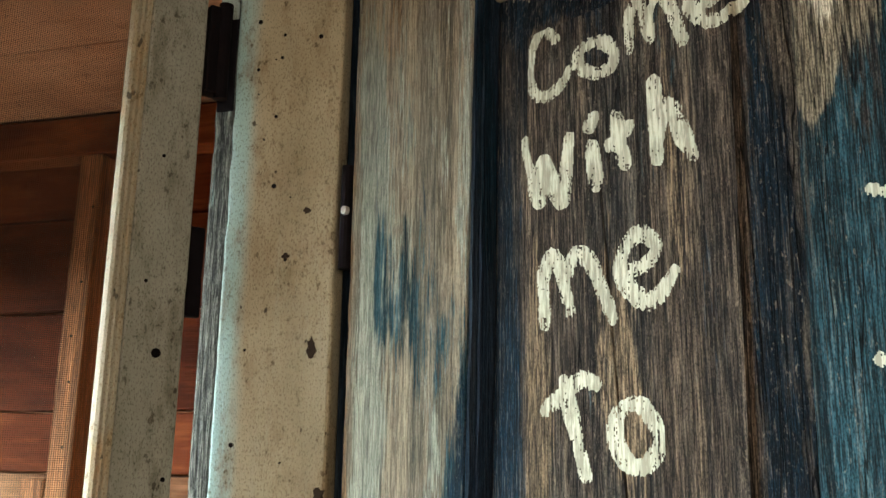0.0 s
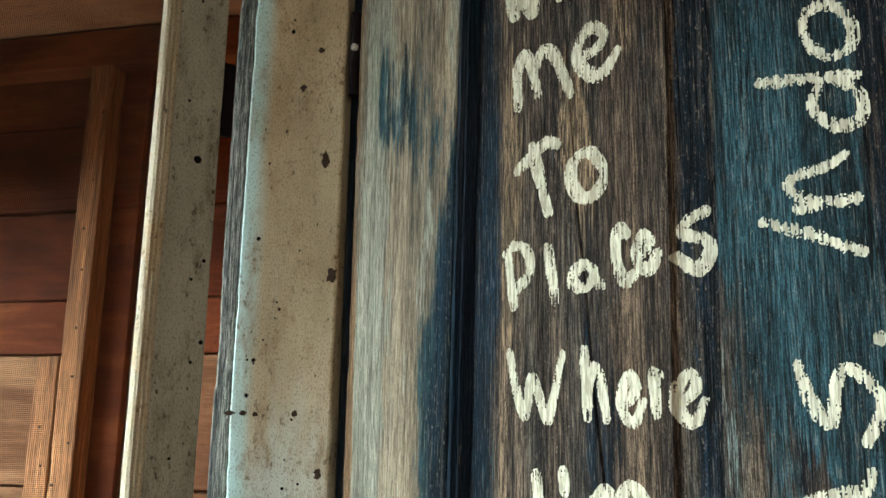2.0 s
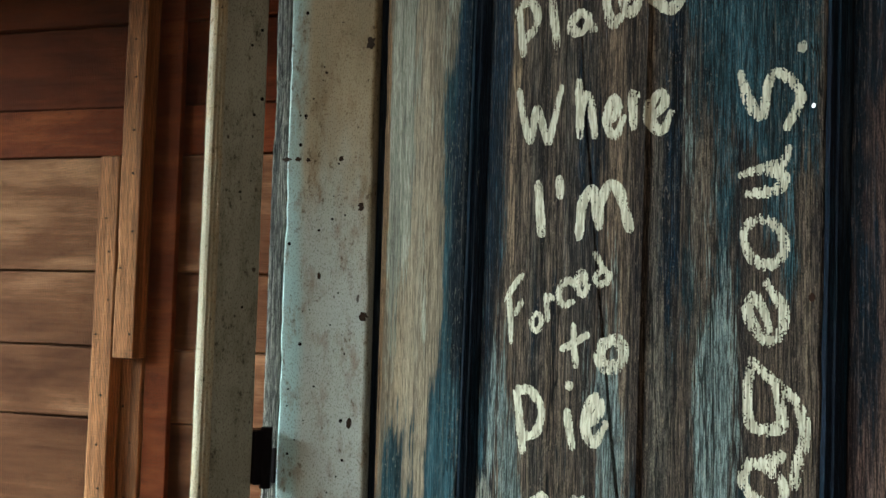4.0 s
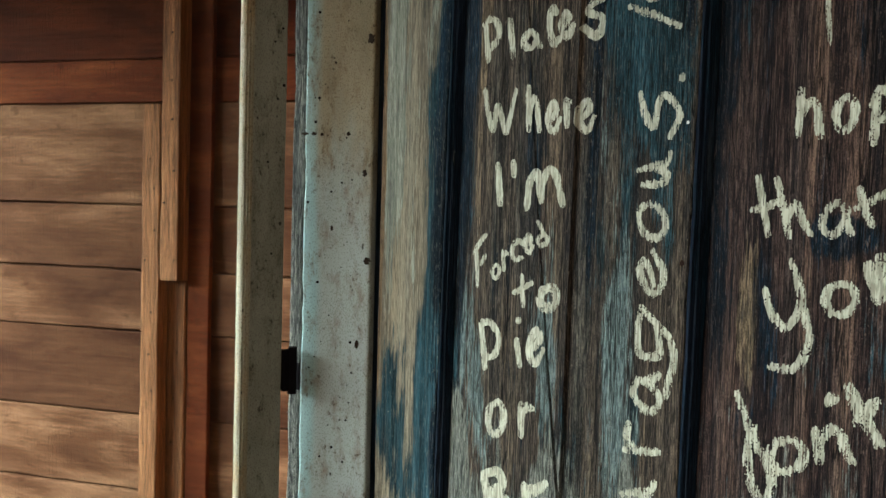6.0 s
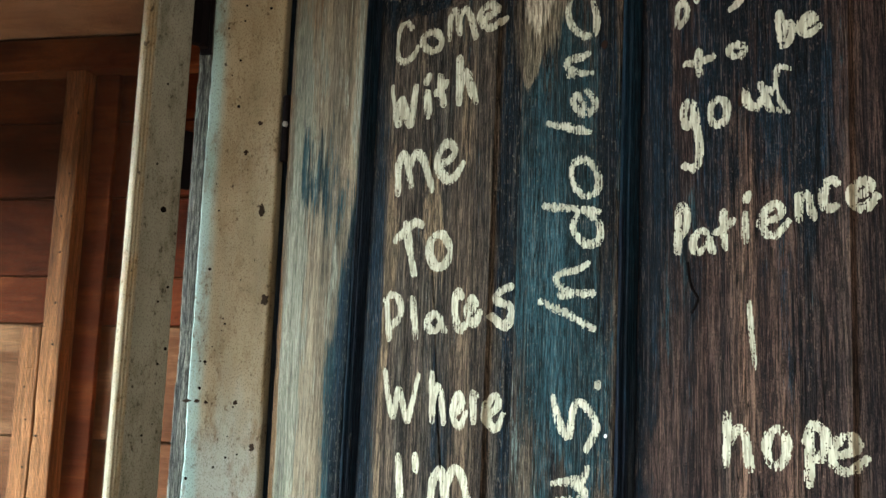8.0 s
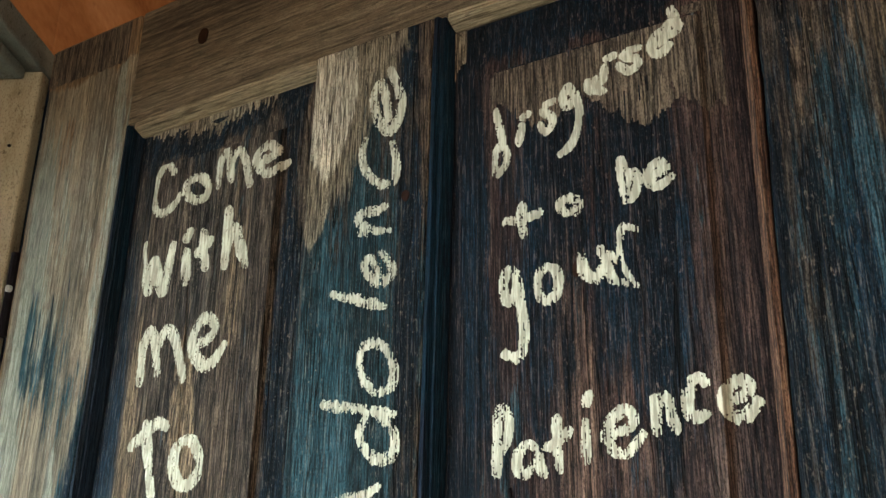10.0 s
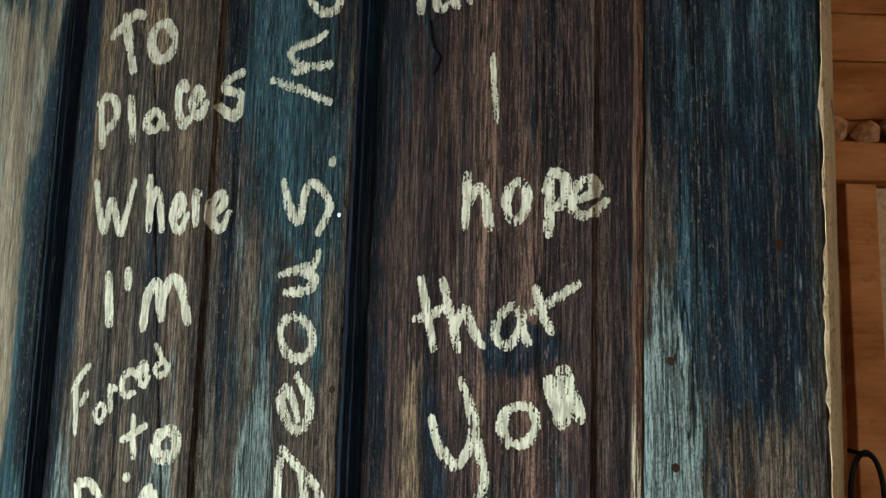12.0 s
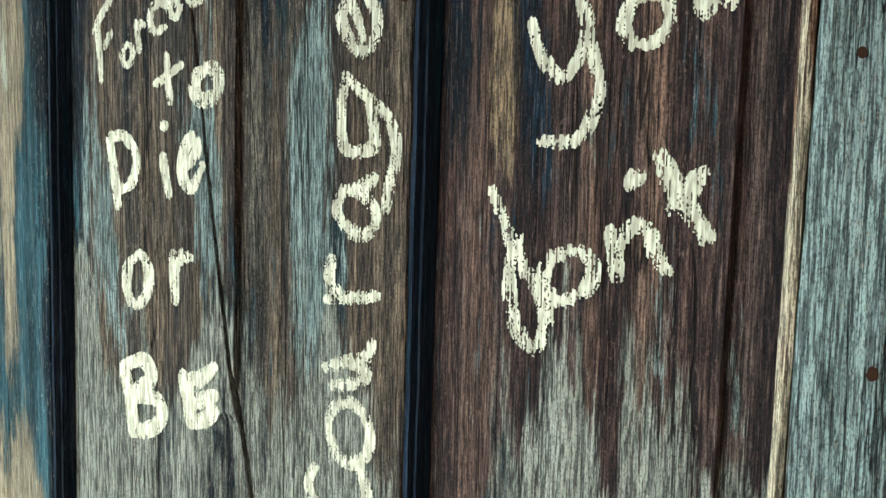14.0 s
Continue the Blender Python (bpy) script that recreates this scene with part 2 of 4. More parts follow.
mat_stile_l = weathered_wood("hinge_stile_wood", *GREYED, [
    ((0.33, 0.335, 0.265), 0.10, ((-0.455, 0, 1.50), (0.035, 1, 0.6), 0.36), ((-0.43, 0, 0.95), (0.08, 1, 0.25), -0.25)),
    (TEAL, -0.16, ((-0.43, 0, 0.98), (0.08, 1, 0.28), 0.45), ((-0.355, 0, 1.20), (0.060, 1, 0.62), 0.85), ((-0.395, 0, 1.66), (0.05, 1, 0.14), 0.36), ((-0.44, 0, 1.68), (0.02, 1, 0.10), 0.30)),
    (NAVY, -0.16, ((-0.356, 0, 1.15), (0.026, 1, 0.8), 0.60)),
    ((0.27, 0.17, 0.09), -0.22, ((-0.484, 0, 1.35), (0.016, 1, 0.7), 0.75), ((-0.42, 0, 2.01), (0.2, 1, 0.05), 0.8), ((-0.40, 0, 1.90), (0.08, 1, 0.08), 0.22))], seed=7.7, tint=0.25, pores=0.42)
mat_stile_m = weathered_wood("middle_stile_wood", *BROWN, [
    (TEAL, 0.12, ((-0.05, 0, 1.55), (0.1, 1, 0.28), 0.46), ((-0.05, 0, 1.0), (0.1, 1, 0.3), -0.16)),
    (PALEBLUE, -0.14, ((-0.085, 0, 1.25), (0.04, 1, 0.28), 0.30), ((-0.07, 0, 1.05), (0.06, 1, 0.3), 0.36)),
    (WASH, -0.22, ((-0.06, 0, 0.80), (0.12, 1, 0.30), 0.75)),
    (NAVY, -0.06, ((0.005, 0, 1.7), (0.018, 1, 0.6), 0.38)),
    ((0.30, 0.245, 0.165), -0.34, ((-0.072, 0, 1.86), (0.066, 1, 0.15), 1.05), ((-0.088, 0, 1.775), (0.022, 1, 0.075), 0.75), ((-0.02, 0, 1.895), (0.05, 1, 0.05), 0.6)),
    ((0.78, 0.68, 0.50), -0.40, ((-0.078, 0, 1.868), (0.050, 1, 0.12), 1.35))], seed=2.9, tint=0.4)
mat_stile_r = weathered_wood("lock_stile_wood", (0.014, 0.013, 0.013), (0.078, 0.058, 0.043), (0.21, 0.155, 0.105), [
    ((0.19, 0.135, 0.085), -0.10, ((0.34, 0, 1.80), (0.06, 1, 0.2), 0.30), ((0.34, 0, 1.03), (0.05, 1, 0.14), 0.3)),
    (STEEL, 0.04, ((0.32, 0, 1.55), (0.09, 1, 0.34), 0.42), ((0.29, 0, 1.2), (0.04, 1, 0.4), 0.20), ((0.345, 0, 1.05), (0.05, 1, 0.22), -0.45)),
    (NAVY, 0.0, ((0.335, 0, 1.33), (0.05, 1, 0.16), 0.60), ((0.31, 0, 1.22), (0.02, 1, 0.12), 0.35), ((0.29, 0, 1.65), (0.07, 1, 0.4), 0.30), ((0.345, 0, 1.10), (0.03, 1, 0.08), 0.18)),
    (PALEBLUE, -0.18, ((0.280, 0, 1.02), (0.040, 1, 0.46), 0.95), ((0.31, 0, 1.00), (0.05, 1, 0.20), 0.20)),
    ((0.20, 0.165, 0.125), -0.26, ((0.345, 0, 0.93), (0.045, 1, 0.18), 0.65), ((0.31, 0, 0.86), (0.05, 1, 0.10), 0.35))], seed=5.5, crackle=0.15, tint=0.5)
mat_rail = weathered_wood("top_rail_wood", (0.05, 0.036, 0.024), (0.15, 0.112, 0.070), (0.25, 0.195, 0.125), [(TAN, -0.05)], along="x", seed=3.3, pores=0.4)
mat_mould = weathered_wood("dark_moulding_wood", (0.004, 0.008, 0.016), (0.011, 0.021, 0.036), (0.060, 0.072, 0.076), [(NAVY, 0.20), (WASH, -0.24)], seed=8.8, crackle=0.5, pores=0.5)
mat_mould_tan = weathered_wood("pale_moulding_wood", (0.14, 0.105, 0.065), (0.34, 0.265, 0.165), (0.48, 0.39, 0.26), along="x", seed=9.8, pores=0.4)
mat_edge = painted_board("chipped_edge_paint", (0.46, 0.36, 0.22), (0.2, 0.13, 0.07), seed=2.0)
# The last colour and spot paint in the stronger light low on the jamb.
mat_jamb = painted_board("jamb_paint", (0.40, 0.335, 0.225), (0.19, 0.13, 0.07), (0.32, 0.455, 0.44), 1.0, [((-0.101, 0, 1.3), (0.034, 1, 9), 0.62), ((-0.09, 0, 1.1), (0.03, 1, 0.3), 0.3)],
                         (0.40, 0.435, 0.395), ((-0.05, 0, 0.95), (0.16, 1, 0.62)))
mat_strip = weathered_wood("jamb_stop_wood", (0.05, 0.05, 0.045), (0.15, 0.15, 0.13), (0.30, 0.28, 0.22), [(PALEBLUE, -0.05), (NAVY, -0.08)], seed=6.1)
mat_screen_wood = painted_board("screen_door_paint", (0.32, 0.315, 0.26), (0.10, 0.085, 0.055), seed=5.0)
mat_bead = painted_board("cream_bead_paint", (0.32, 0.285, 0.205), (0.3, 0.2, 0.1), seed=6.0)
mat_head = painted_board("head_paint", (0.20, 0.215, 0.19), (0.10, 0.085, 0.055), seed=8.0)
def old_plank(name, dark, mid, light, seed):
    """Rough sawn wall board: soft stains, faint grain, each board of its own tone."""
    w = Nodes(name, 0.85)
    info = w.tree.nodes.new("ShaderNodeObjectInfo").outputs["Random"]
    stain = w.noise((2.6, 2.6, 9), 5, 0.62, (seed, 1, 2), 0.4)
    grain = w.noise((5, 60, 120), 4, 0.6, (seed, 4, 1))
    spot = w.noise((24, 24, 30), 3, 0.6, (seed, 7, 7))
    body = w.maths("MULTIPLY_ADD", grain, 0.22, w.maths("MULTIPLY", stain, 0.78))
    body = w.maths("MULTIPLY_ADD", w.maths("SUBTRACT", info, 0.5), 0.16, body)
    colour = w.ramp(body, [(0.34, dark), (0.50, mid), (0.66, light)])
    colour = w.mix(w.maths("MULTIPLY", w.step(spot, 0.60, 0.70), 0.5), colour, dark)
    w.bump(w.maths("MULTIPLY_ADD", spot, 0.5, grain), 0.7, 0.002)
    return w.done(colour)


mat_porch = old_plank("porch_plank_wood", (0.027, 0.0096, 0.0046), (0.060, 0.025, 0.0118), (0.140, 0.071, 0.036), 3.0)
# Redder boards; the shade high on the wall is in this colour too.
mat_porch_red_shaded = old_plank("red_shaded_porch_plank_wood", (0.024, 0.0052, 0.0021), (0.058, 0.0135, 0.0046), (0.12, 0.035, 0.012), 13.0)
mat_stud = weathered_wood("stud_wood", (0.075, 0.029, 0.012), (0.19, 0.083, 0.036), (0.30, 0.150, 0.068), seed=4.4, relief=0.002, fine=0.4, pores=0.3)
mat_porch_ceiling = old_plank("porch_ceiling_wood", (0.10, 0.046, 0.026), (0.19, 0.100, 0.060), (0.27, 0.155, 0.10), 9.1)
mat_room = old_plank("room_board_wood", (0.27, 0.105, 0.038), (0.42, 0.19, 0.076), (0.54, 0.275, 0.125), 1.9)
mat_porch_floor = weathered_wood("porch_floor_wood", (0.04, 0.038, 0.034), (0.11, 0.105, 0.092), (0.20, 0.19, 0.165), along="y", seed=12.2, fine=0.5)
mat_floor = weathered_wood("floor_board_wood", (0.05, 0.03, 0.02), (0.14, 0.085, 0.05), (0.25, 0.17, 0.10), along="y", seed=2.2, fine=0.5)


def plain(name, colour, rough=0.6, metal=0.0, vary=0.3):
    w = Nodes(name, rough)
    w.bsdf.inputs["Metallic"].default_value = metal
    n = w.noise((60, 60, 60), 5, 0.6)
    w.bump(n, 0.3, 0.0008)
    return w.done(w.mix(w.step(n, 0.35, 0.7), colour, tuple(c * (1 - vary) for c in colour)))


mat_iron = plain("rusty_iron", (0.008, 0.006, 0.007), 0.7, 0.2)
mat_black = plain("black_enamel", (0.012, 0.011, 0.011), 0.35)
mat_steel = plain("worn_steel", (0.62, 0.60, 0.55), 0.4, 0.6)
mat_plaster = plain("room_plaster", (0.52, 0.40, 0.27), 0.9)
mat_stone = plain("crumbling_plaster", (0.60, 0.34, 0.20), 0.9, 0, 0.45)
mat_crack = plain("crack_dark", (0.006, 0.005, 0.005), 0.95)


def paint_white():
    w = Nodes("white_brush_paint", 0.7)
    n = w.noise((500, 500, 60), 4, 0.6)
    big = w.noise((40, 40, 20), 3, 0.5)
    c = w.mix(w.step(n, 0.40, 0.62), (0.25, 0.235, 0.175), (0.49, 0.465, 0.355))
    c = w.mix(w.maths("MULTIPLY", w.step(big, 0.45, 0.7), 0.3), c, (0.44, 0.41, 0.31))
    w.bump(n, 0.5, 0.0006)
    return w.done(c)


mat_white = paint_white()


def wire_mesh():
    w = Nodes("wire_mesh", 0.5)
    facs = []
    for axis in ("Y", "Z"):
        n = w.tree.nodes.new("ShaderNodeTexWave")
        n.bands_direction = axis
        n.inputs["Scale"].default_value = 190
        w.put(w.pos, n.inputs["Vector"])
        facs.append(w.step(n.outputs["Fac"], 0.86, 0.95))
    fac = w.maths("MAXIMUM", facs[0], facs[1])
    clear = w.tree.nodes.new("ShaderNodeBsdfTransparent")
    join = w.tree.nodes.new("ShaderNodeMixShader")
    w.put(fac, join.inputs[0])
    w.tree.links.new(clear.outputs[0], join.inputs[1])
    w.tree.links.new(w.bsdf.outputs[0], join.inputs[2])
    w.tree.links.new(join.outputs[0], w.tree.nodes["Material Output"].inputs["Surface"])
    return w.done((0.03, 0.025, 0.02))


mat_mesh = wire_mesh()


# ---- helpers of this scene ----
def thing(name, m=Matrix.Identity(4), label="", category="", group="", kind=""):
    ob = new(name)
    ob.empty_display_size = 0.05
    ob.matrix_world = m
    return tagged(ob, label, category, group, kind)


def part(name, bm, material, parent=None, label=""):
    mesh = bpy.data.meshes.new(name)
    bm.to_mesh(mesh)
    bm.free()
    mesh.materials.append(material)
    ob = new(name, mesh)
    ob.parent = parent
    return tagged(ob, label)


def board(lo, hi, bevel=0.003, wear=0.0, cuts=0, seed=0):
    """A board as a bmesh: bevelled box, cut along its longest side and worn at its edges."""
    bm = bmesh.new()
    bmesh.ops.create_cube(bm, size=1.0)
    size = [h - l for l, h in zip(lo, hi)]
    for v in bm.verts:
        v.co = [l + (c + 0.5) * s for l, c, s in zip(lo, v.co, size)]
    if bevel:
        bmesh.ops.bevel(bm, geom=bm.edges[:], offset=min(bevel, 0.45 * min(size)), segments=2, affect="EDGES", profile=0.5)
    if cuts:
        axis = size.index(max(size))
        for i in range(1, cuts + 1):
            p = [0, 0, 0]
            p[axis] = lo[axis] + size[axis] * i / (cuts + 1)
            d = [0, 0, 0]
            d[axis] = 1
            bmesh.ops.bisect_plane(bm, geom=bm.verts[:] + bm.edges[:] + bm.faces[:], plane_co=p, plane_no=d)
        if wear:
            mid = Vector([(l + h) / 2 for l, h in zip(lo, hi)])
            for v in bm.verts:
                q = v.co * 9 + Vector((seed * 3.7, seed, seed * 1.9))
                n = noise.noise(q) + 0.6 * noise.noise(v.co * 47 + Vector((seed, 0, 0)))
                d = v.co - mid
                d[axis] = 0
                if d.length > 1e-6:
                    v.co -= d.normalized() * wear * max(0.0, n)
    return bm


def sweep(profile, path_lo, path_hi, along="z", cuts=0, wear=0.0, seed=0):
    """A profile (list of (a, b)) swept straight along an axis; for z the profile is (x, y), for x it is (z, y)."""
    bm = bmesh.new()
    rings = []
    n = max(2, cuts + 2)
    for i in range(n):
        t = path_lo + (path_hi - path_lo) * i / (n - 1)
        ring = []
        for j, (a, b) in enumerate(profile):
            e = wear * noise.noise(Vector((t * 23, j * 1.7, seed)))
            ring.append(bm.verts.new((a + e, b + e * 0.4, t) if along == "z" else (t, b + e * 0.4, a + e)))
        rings.append(ring)
    for r, s in zip(rings, rings[1:]):
        for i in range(len(profile)):
            j = (i + 1) % len(profile)
            bm.faces.new((r[i], r[j], s[j], s[i]))
    bm.faces.new(rings[0][::-1])
    bm.faces.new(rings[-1])
    bmesh.ops.recalc_face_normals(bm, faces=bm.faces[:])
    return bm


def rod(a, b, radius, sides=12, r2=None):
    bm = bmesh.new()
    a, b = Vector(a), Vector(b)
    m = Matrix.Translation((a + b) / 2) @ (b - a).to_track_quat("Z", "Y").to_matrix().to_4x4()
    bmesh.ops.create_cone(bm, cap_ends=True, segments=sides, radius1=radius, radius2=radius if r2 is None else r2, depth=(b - a).length, matrix=m)
    return bm


def merge(*bms):
    out = bms[0]
    for bm in bms[1:]:
        tmp = bpy.data.meshes.new("tmp")
        bm.to_mesh(tmp)
        bm.free()
        out.from_mesh(tmp)
        bpy.data.meshes.remove(tmp)
    return out


# ---- structure of the house (house axes) ----
def structure(name, lo, hi, material, label, category, m=HOUSE, bevel=0.002):
    ob = part(name, board(lo, hi, bevel), material)
    ob.matrix_world = m
    return tagged(ob, label, category, kind="structure")


structure("floor", (-0.13, -2.8, -0.06), (3.3, 1.5, 0.0), mat_floor, "dark worn floor boards of the room", "floor")
structure("porch_floor", (-2.4, -2.8, -0.10), (-0.14, 0.83, -0.02), mat_porch_floor, "grey worn floor boards of the porch", "floor")
structure("ceiling", (-0.13, -2.8, 2.46), (3.3, 1.5, 2.52), mat_room, "warm brown board ceiling of the room", "ceiling")
structure("porch_ceiling", (-2.4, -2.8, 2.204), (-0.14, 0.83, 2.24), mat_porch_ceiling, "pinkish brown board ceiling of the porch", "ceiling")
structure("wall_hinge_side", (-0.13, 0.034, 0), (-0.004, 1.5, 2.46), mat_room, "warm brown board wall behind the open door", "wall")
structure("wall_latch_side", (-0.13, -2.8, 0), (-0.004, -0.935, 2.46), mat_room, "warm brown board wall beside the doorway", "wall")
structure("wall_over_door", (-0.13, -0.935, 2.055), (-0.004, 0.034, 2.46), mat_room, "warm brown board wall over the doorway", "wall")
# Unseen walls close the room; their openings are added for the fill lamps.
structure("wall_room_end", (3.2, -2.8, 0), (3.3, 0.0, 2.46), mat_plaster, "pale plastered wall of the room", "wall")
structure("wall_room_corner", (3.2, 1.1, 0), (3.3, 1.5, 2.46), mat_plaster, "pale plastered wall of the room", "wall")
structure("wall_under_side_opening", (3.2, 0.0, 0), (3.3, 1.1, 0.9), mat_plaster, "pale plastered wall under an added opening", "wall")
structure("wall_over_side_opening", (3.2, 0.0, 2.1), (3.3, 1.1, 2.46), mat_plaster, "pale plastered wall over an added opening", "wall")
structure("wall_back_a", (-0.13, -2.8, 0), (0.3, -2.7, 2.46), mat_plaster, "pale plastered wall beside an added opening", "wall")
structure("wall_back_b", (1.9, -2.8, 0), (3.3, -2.7, 2.46), mat_plaster, "pale plastered wall beside an added opening", "wall")
structure("wall_back_under", (0.3, -2.8, 0), (1.9, -2.7, 0.9), mat_plaster, "pale plastered wall under an added opening", "wall")
structure("wall_back_over", (0.3, -2.8, 2.2), (1.9, -2.7, 2.46), mat_plaster, "pale plastered wall over an added opening", "wall")
# Unseen board added so that sky light fades towards the top.
structure("porch_eave", (-2.46, -2.8, 1.855), (-2.40, 0.83, 2.24), mat_porch_red_shaded, "unseen board added to cut the sky light higher up", "beam")
structure("wall_porch_far", (-2.4, -2.8, -0.1), (-0.14, -2.72, 2.2), mat_porch, "brown board wall at the porch's far end", "wall")
ground = part("ground", board((-60, -60, -0.4), (60, 60, -0.3), 0), plain("ground_soil", (0.12, 0.10, 0.06), 0.95))
tagged(ground, "dry soil round the house", "ground", kind="structure")

# End wall of the porch: boards lying over one another, two studs and the top plate.
porch_wall = structure("wall_porch", (-2.4, 0.765, -0.1), (-0.14, 0.83, 2.2), mat_porch, "reddish brown end wall of rough horizontal boards", "wall")
courses = [-0.08, 0.17, 0.36, 0.56, 0.752, 0.962, 1.114, 1.276, 1.527, 1.636, 1.82, 2.00, 2.19]
for i, (z0, z1) in enumerate(zip(courses, courses[1:])):
    out = 0.745 + 0.005 * math.sin(i * 2.3)
    # Courses above 1.5 m take the redder boards with shade in their colour.
    part("plank", board((-2.38, out, z0 + 0.0015), (-0.15, 0.765, z1 - 0.0015), 0.004, 0.002, 40, i), mat_porch_red_shaded if z0 > 1.5 else mat_porch, porch_wall)


def stud(lo, hi, seed, label):
    bm = board(lo, hi, 0.004, 0.003, 30, seed)
    ob = part("stud", bm, mat_stud)
    ob.matrix_world = HOUSE
    tagged(ob, label, "stud", "porch studs")
    random.seed(seed)
    z = max(0.7, lo[2] + 0.05)
    while z < hi[2] - 0.03:
        x = random.uniform(lo[0] + 0.008, hi[0] - 0.008)
        part("nail_hole", rod((x, lo[1] - 0.0008, z), (x, lo[1] + 0.002, z), 0.0028, 8), mat_crack, ob)
        z += random.uniform(0.07, 0.14)
    return ob


stud((-0.853, 0.681, -0.02), (-0.803, 0.739, 1.518), 1, "short pale brown stud with nail holes")
stud((-0.8015, 0.681, 1.096), (-0.752, 0.739, 2.105), 2, "long pale brown stud ending in mid height")
stud((-0.8015, 0.716, -0.02), (-0.752, 0.739, 1.095), 3, "recessed brown stud below the long one")
# Dark strip put in for the shadow beside the long stud.
upright = part("upright_board", board((-0.750, 0.722, -0.02), (-0.690, 0.7385, 2.105), 0.003, 0.002, 30, 9), mat_porch_red_shaded)
upright.matrix_world = HOUSE
tagged(upright, "dark reddish strip standing in for the shade beside the studs", "board")
plate = part("top_plate", board((-2.3, 0.690, 2.107), (-0.15, 0.744, 2.188), 0.004, 0.002, 30, 5), mat_porch_red_shaded)
plate.matrix_world = HOUSE
tagged(plate, "dark brown plate board under the porch ceiling", "beam")
for i in range(8):
    v = 0.70 - 0.262 * i
    b = part("ceiling_board", board((-2.35, v - 0.257, 2.192), (-0.15, v, 2.203), 0.003, 0.001, 20, i), mat_porch_ceiling)
    b.matrix_world = HOUSE
    tagged(b, "pinkish brown porch ceiling board", "ceiling board", "porch ceiling boards", "structure")

# Wall seen past the door: boards above a ledge, crumbling plaster and a post under it.
side_wall = structure("wall_side", (-0.13, 1.42, 0), (3.3, 1.5, 2.46), mat_room, "warm orange brown board wall of the room", "wall")
z = 1.985
for i, h in enumerate((0.17, 0.14, 0.17)):
    part("plank", board((0.0, 1.402 + 0.004 * (i % 2), z + 0.002), (3.15, 1.42, z + h - 0.002), 0.003, 0.002, 40, i + 30), mat_room, side_wall)
    z += h


def fragment(seed, size):
    bm = bmesh.new()
    bmesh.ops.create_icosphere(bm, subdivisions=2, radius=0.5)
    for v in bm.verts:
        v.co *= 1 + 0.5 * noise.noise(v.co * 2.1 + Vector((seed * 7.3, 0, 0))) + 0.2 * noise.noise(v.co * 6 + Vector((seed, 3, 0)))
        v.co = [c * s for c, s in zip(v.co, size)]
    low = min(v.co.z for v in bm.verts)
    for v in bm.verts:
        v.co.z -= low
    return bm


ledge = part("ledge", board((0.6, 1.33, 1.800), (2.6, 1.418, 1.905), 0.004, 0.003, 30, 3), mat_room)
ledge.matrix_world = HOUSE
tagged(ledge, "orange brown wooden ledge board on the wall", "ledge")
random.seed(4)
for i in range(9):
    w = random.uniform(0.07, 0.13)
    f = part("plaster_fragment", fragment(i, (w, 0.07, random.uniform(0.06, 0.10))), mat_stone)
    f.matrix_world = HOUSE @ Matrix.Translation((1.35 + 0.095 * i, 1.372, 1.903)) @ pose(0, 0, 0, 0, 0, random.uniform(-30, 30))
    tagged(f, "pinkish lump of crumbled plaster on the ledge", "plaster lump", "plaster on the ledge")
post = part("wall_post", board((1.66, 1.36, 0.0), (1.745, 1.418, 1.798), 0.004, 0.002, 30, 8), mat_room)
post.matrix_world = HOUSE
tagged(post, "orange brown wooden post under the ledge", "post")
infill = part("wall_infill", board((1.75, 1.40, 0.0), (2.4, 1.42, 1.797), 0.004), mat_plaster, side_wall)
tagged(infill, "pale plaster between the posts")


def hanging_bag():
    bag = thing("hanging_bag", Matrix.Translation((0.335, 1.93, 0.62)) @ pose(0, 0, 0, 0, 0, 30), "black shiny bag with a loop handle, hanging on the wall", "bag")
    bm = board((-0.15, -0.05, 0.0), (0.15, 0.05, 0.36), 0.035)
    bmesh.ops.subdivide_edges(bm, edges=bm.edges[:], cuts=3, use_grid_fill=True)
    for v in bm.verts:
        t = v.co.z / 0.36
        v.co.x *= 1.08 - 0.45 * t ** 3
        v.co.y *= 1.1 - 0.5 * t * t
        v.co += Vector((0.012, 0.012, 0.004)) * noise.noise(v.co * 14)
    part("body", bm, mat_black, bag)
    loop = bmesh.new()
    rings = []
    for i in range(25):
        a = math.pi * i / 24
        c = Vector((-0.075 + 0.042 * math.cos(a), 0, 0.345 + 0.135 * math.sin(a) ** 0.8))
        rings.append([loop.verts.new(c + Vector((0.008 * math.cos(b) * math.cos(a), 0.006 * math.sin(b), 0.008 * math.cos(b) * math.sin(a)))) for b in [k * math.pi / 4 for k in range(8)]])
    for r, s in zip(rings, rings[1:]):
        for k in range(8):
            loop.faces.new((r[k], r[(k + 1) % 8], s[(k + 1) % 8], s[k]))
    part("handle", loop, mat_black, bag)
    for k, (x, zz) in enumerate(((-0.10, 0.30), (-0.03, 0.16), (0.05, 0.29), (-0.06, 0.24))):
        part("rivet", rod((x, -0.062, zz), (x, -0.045, zz), 0.007), mat_steel, bag, "bright metal rivet")
    part("hook", rod((-0.075, 0.0, 0.475), (-0.075, 0.085, 0.480), 0.006), mat_iron, bag)


hanging_bag()

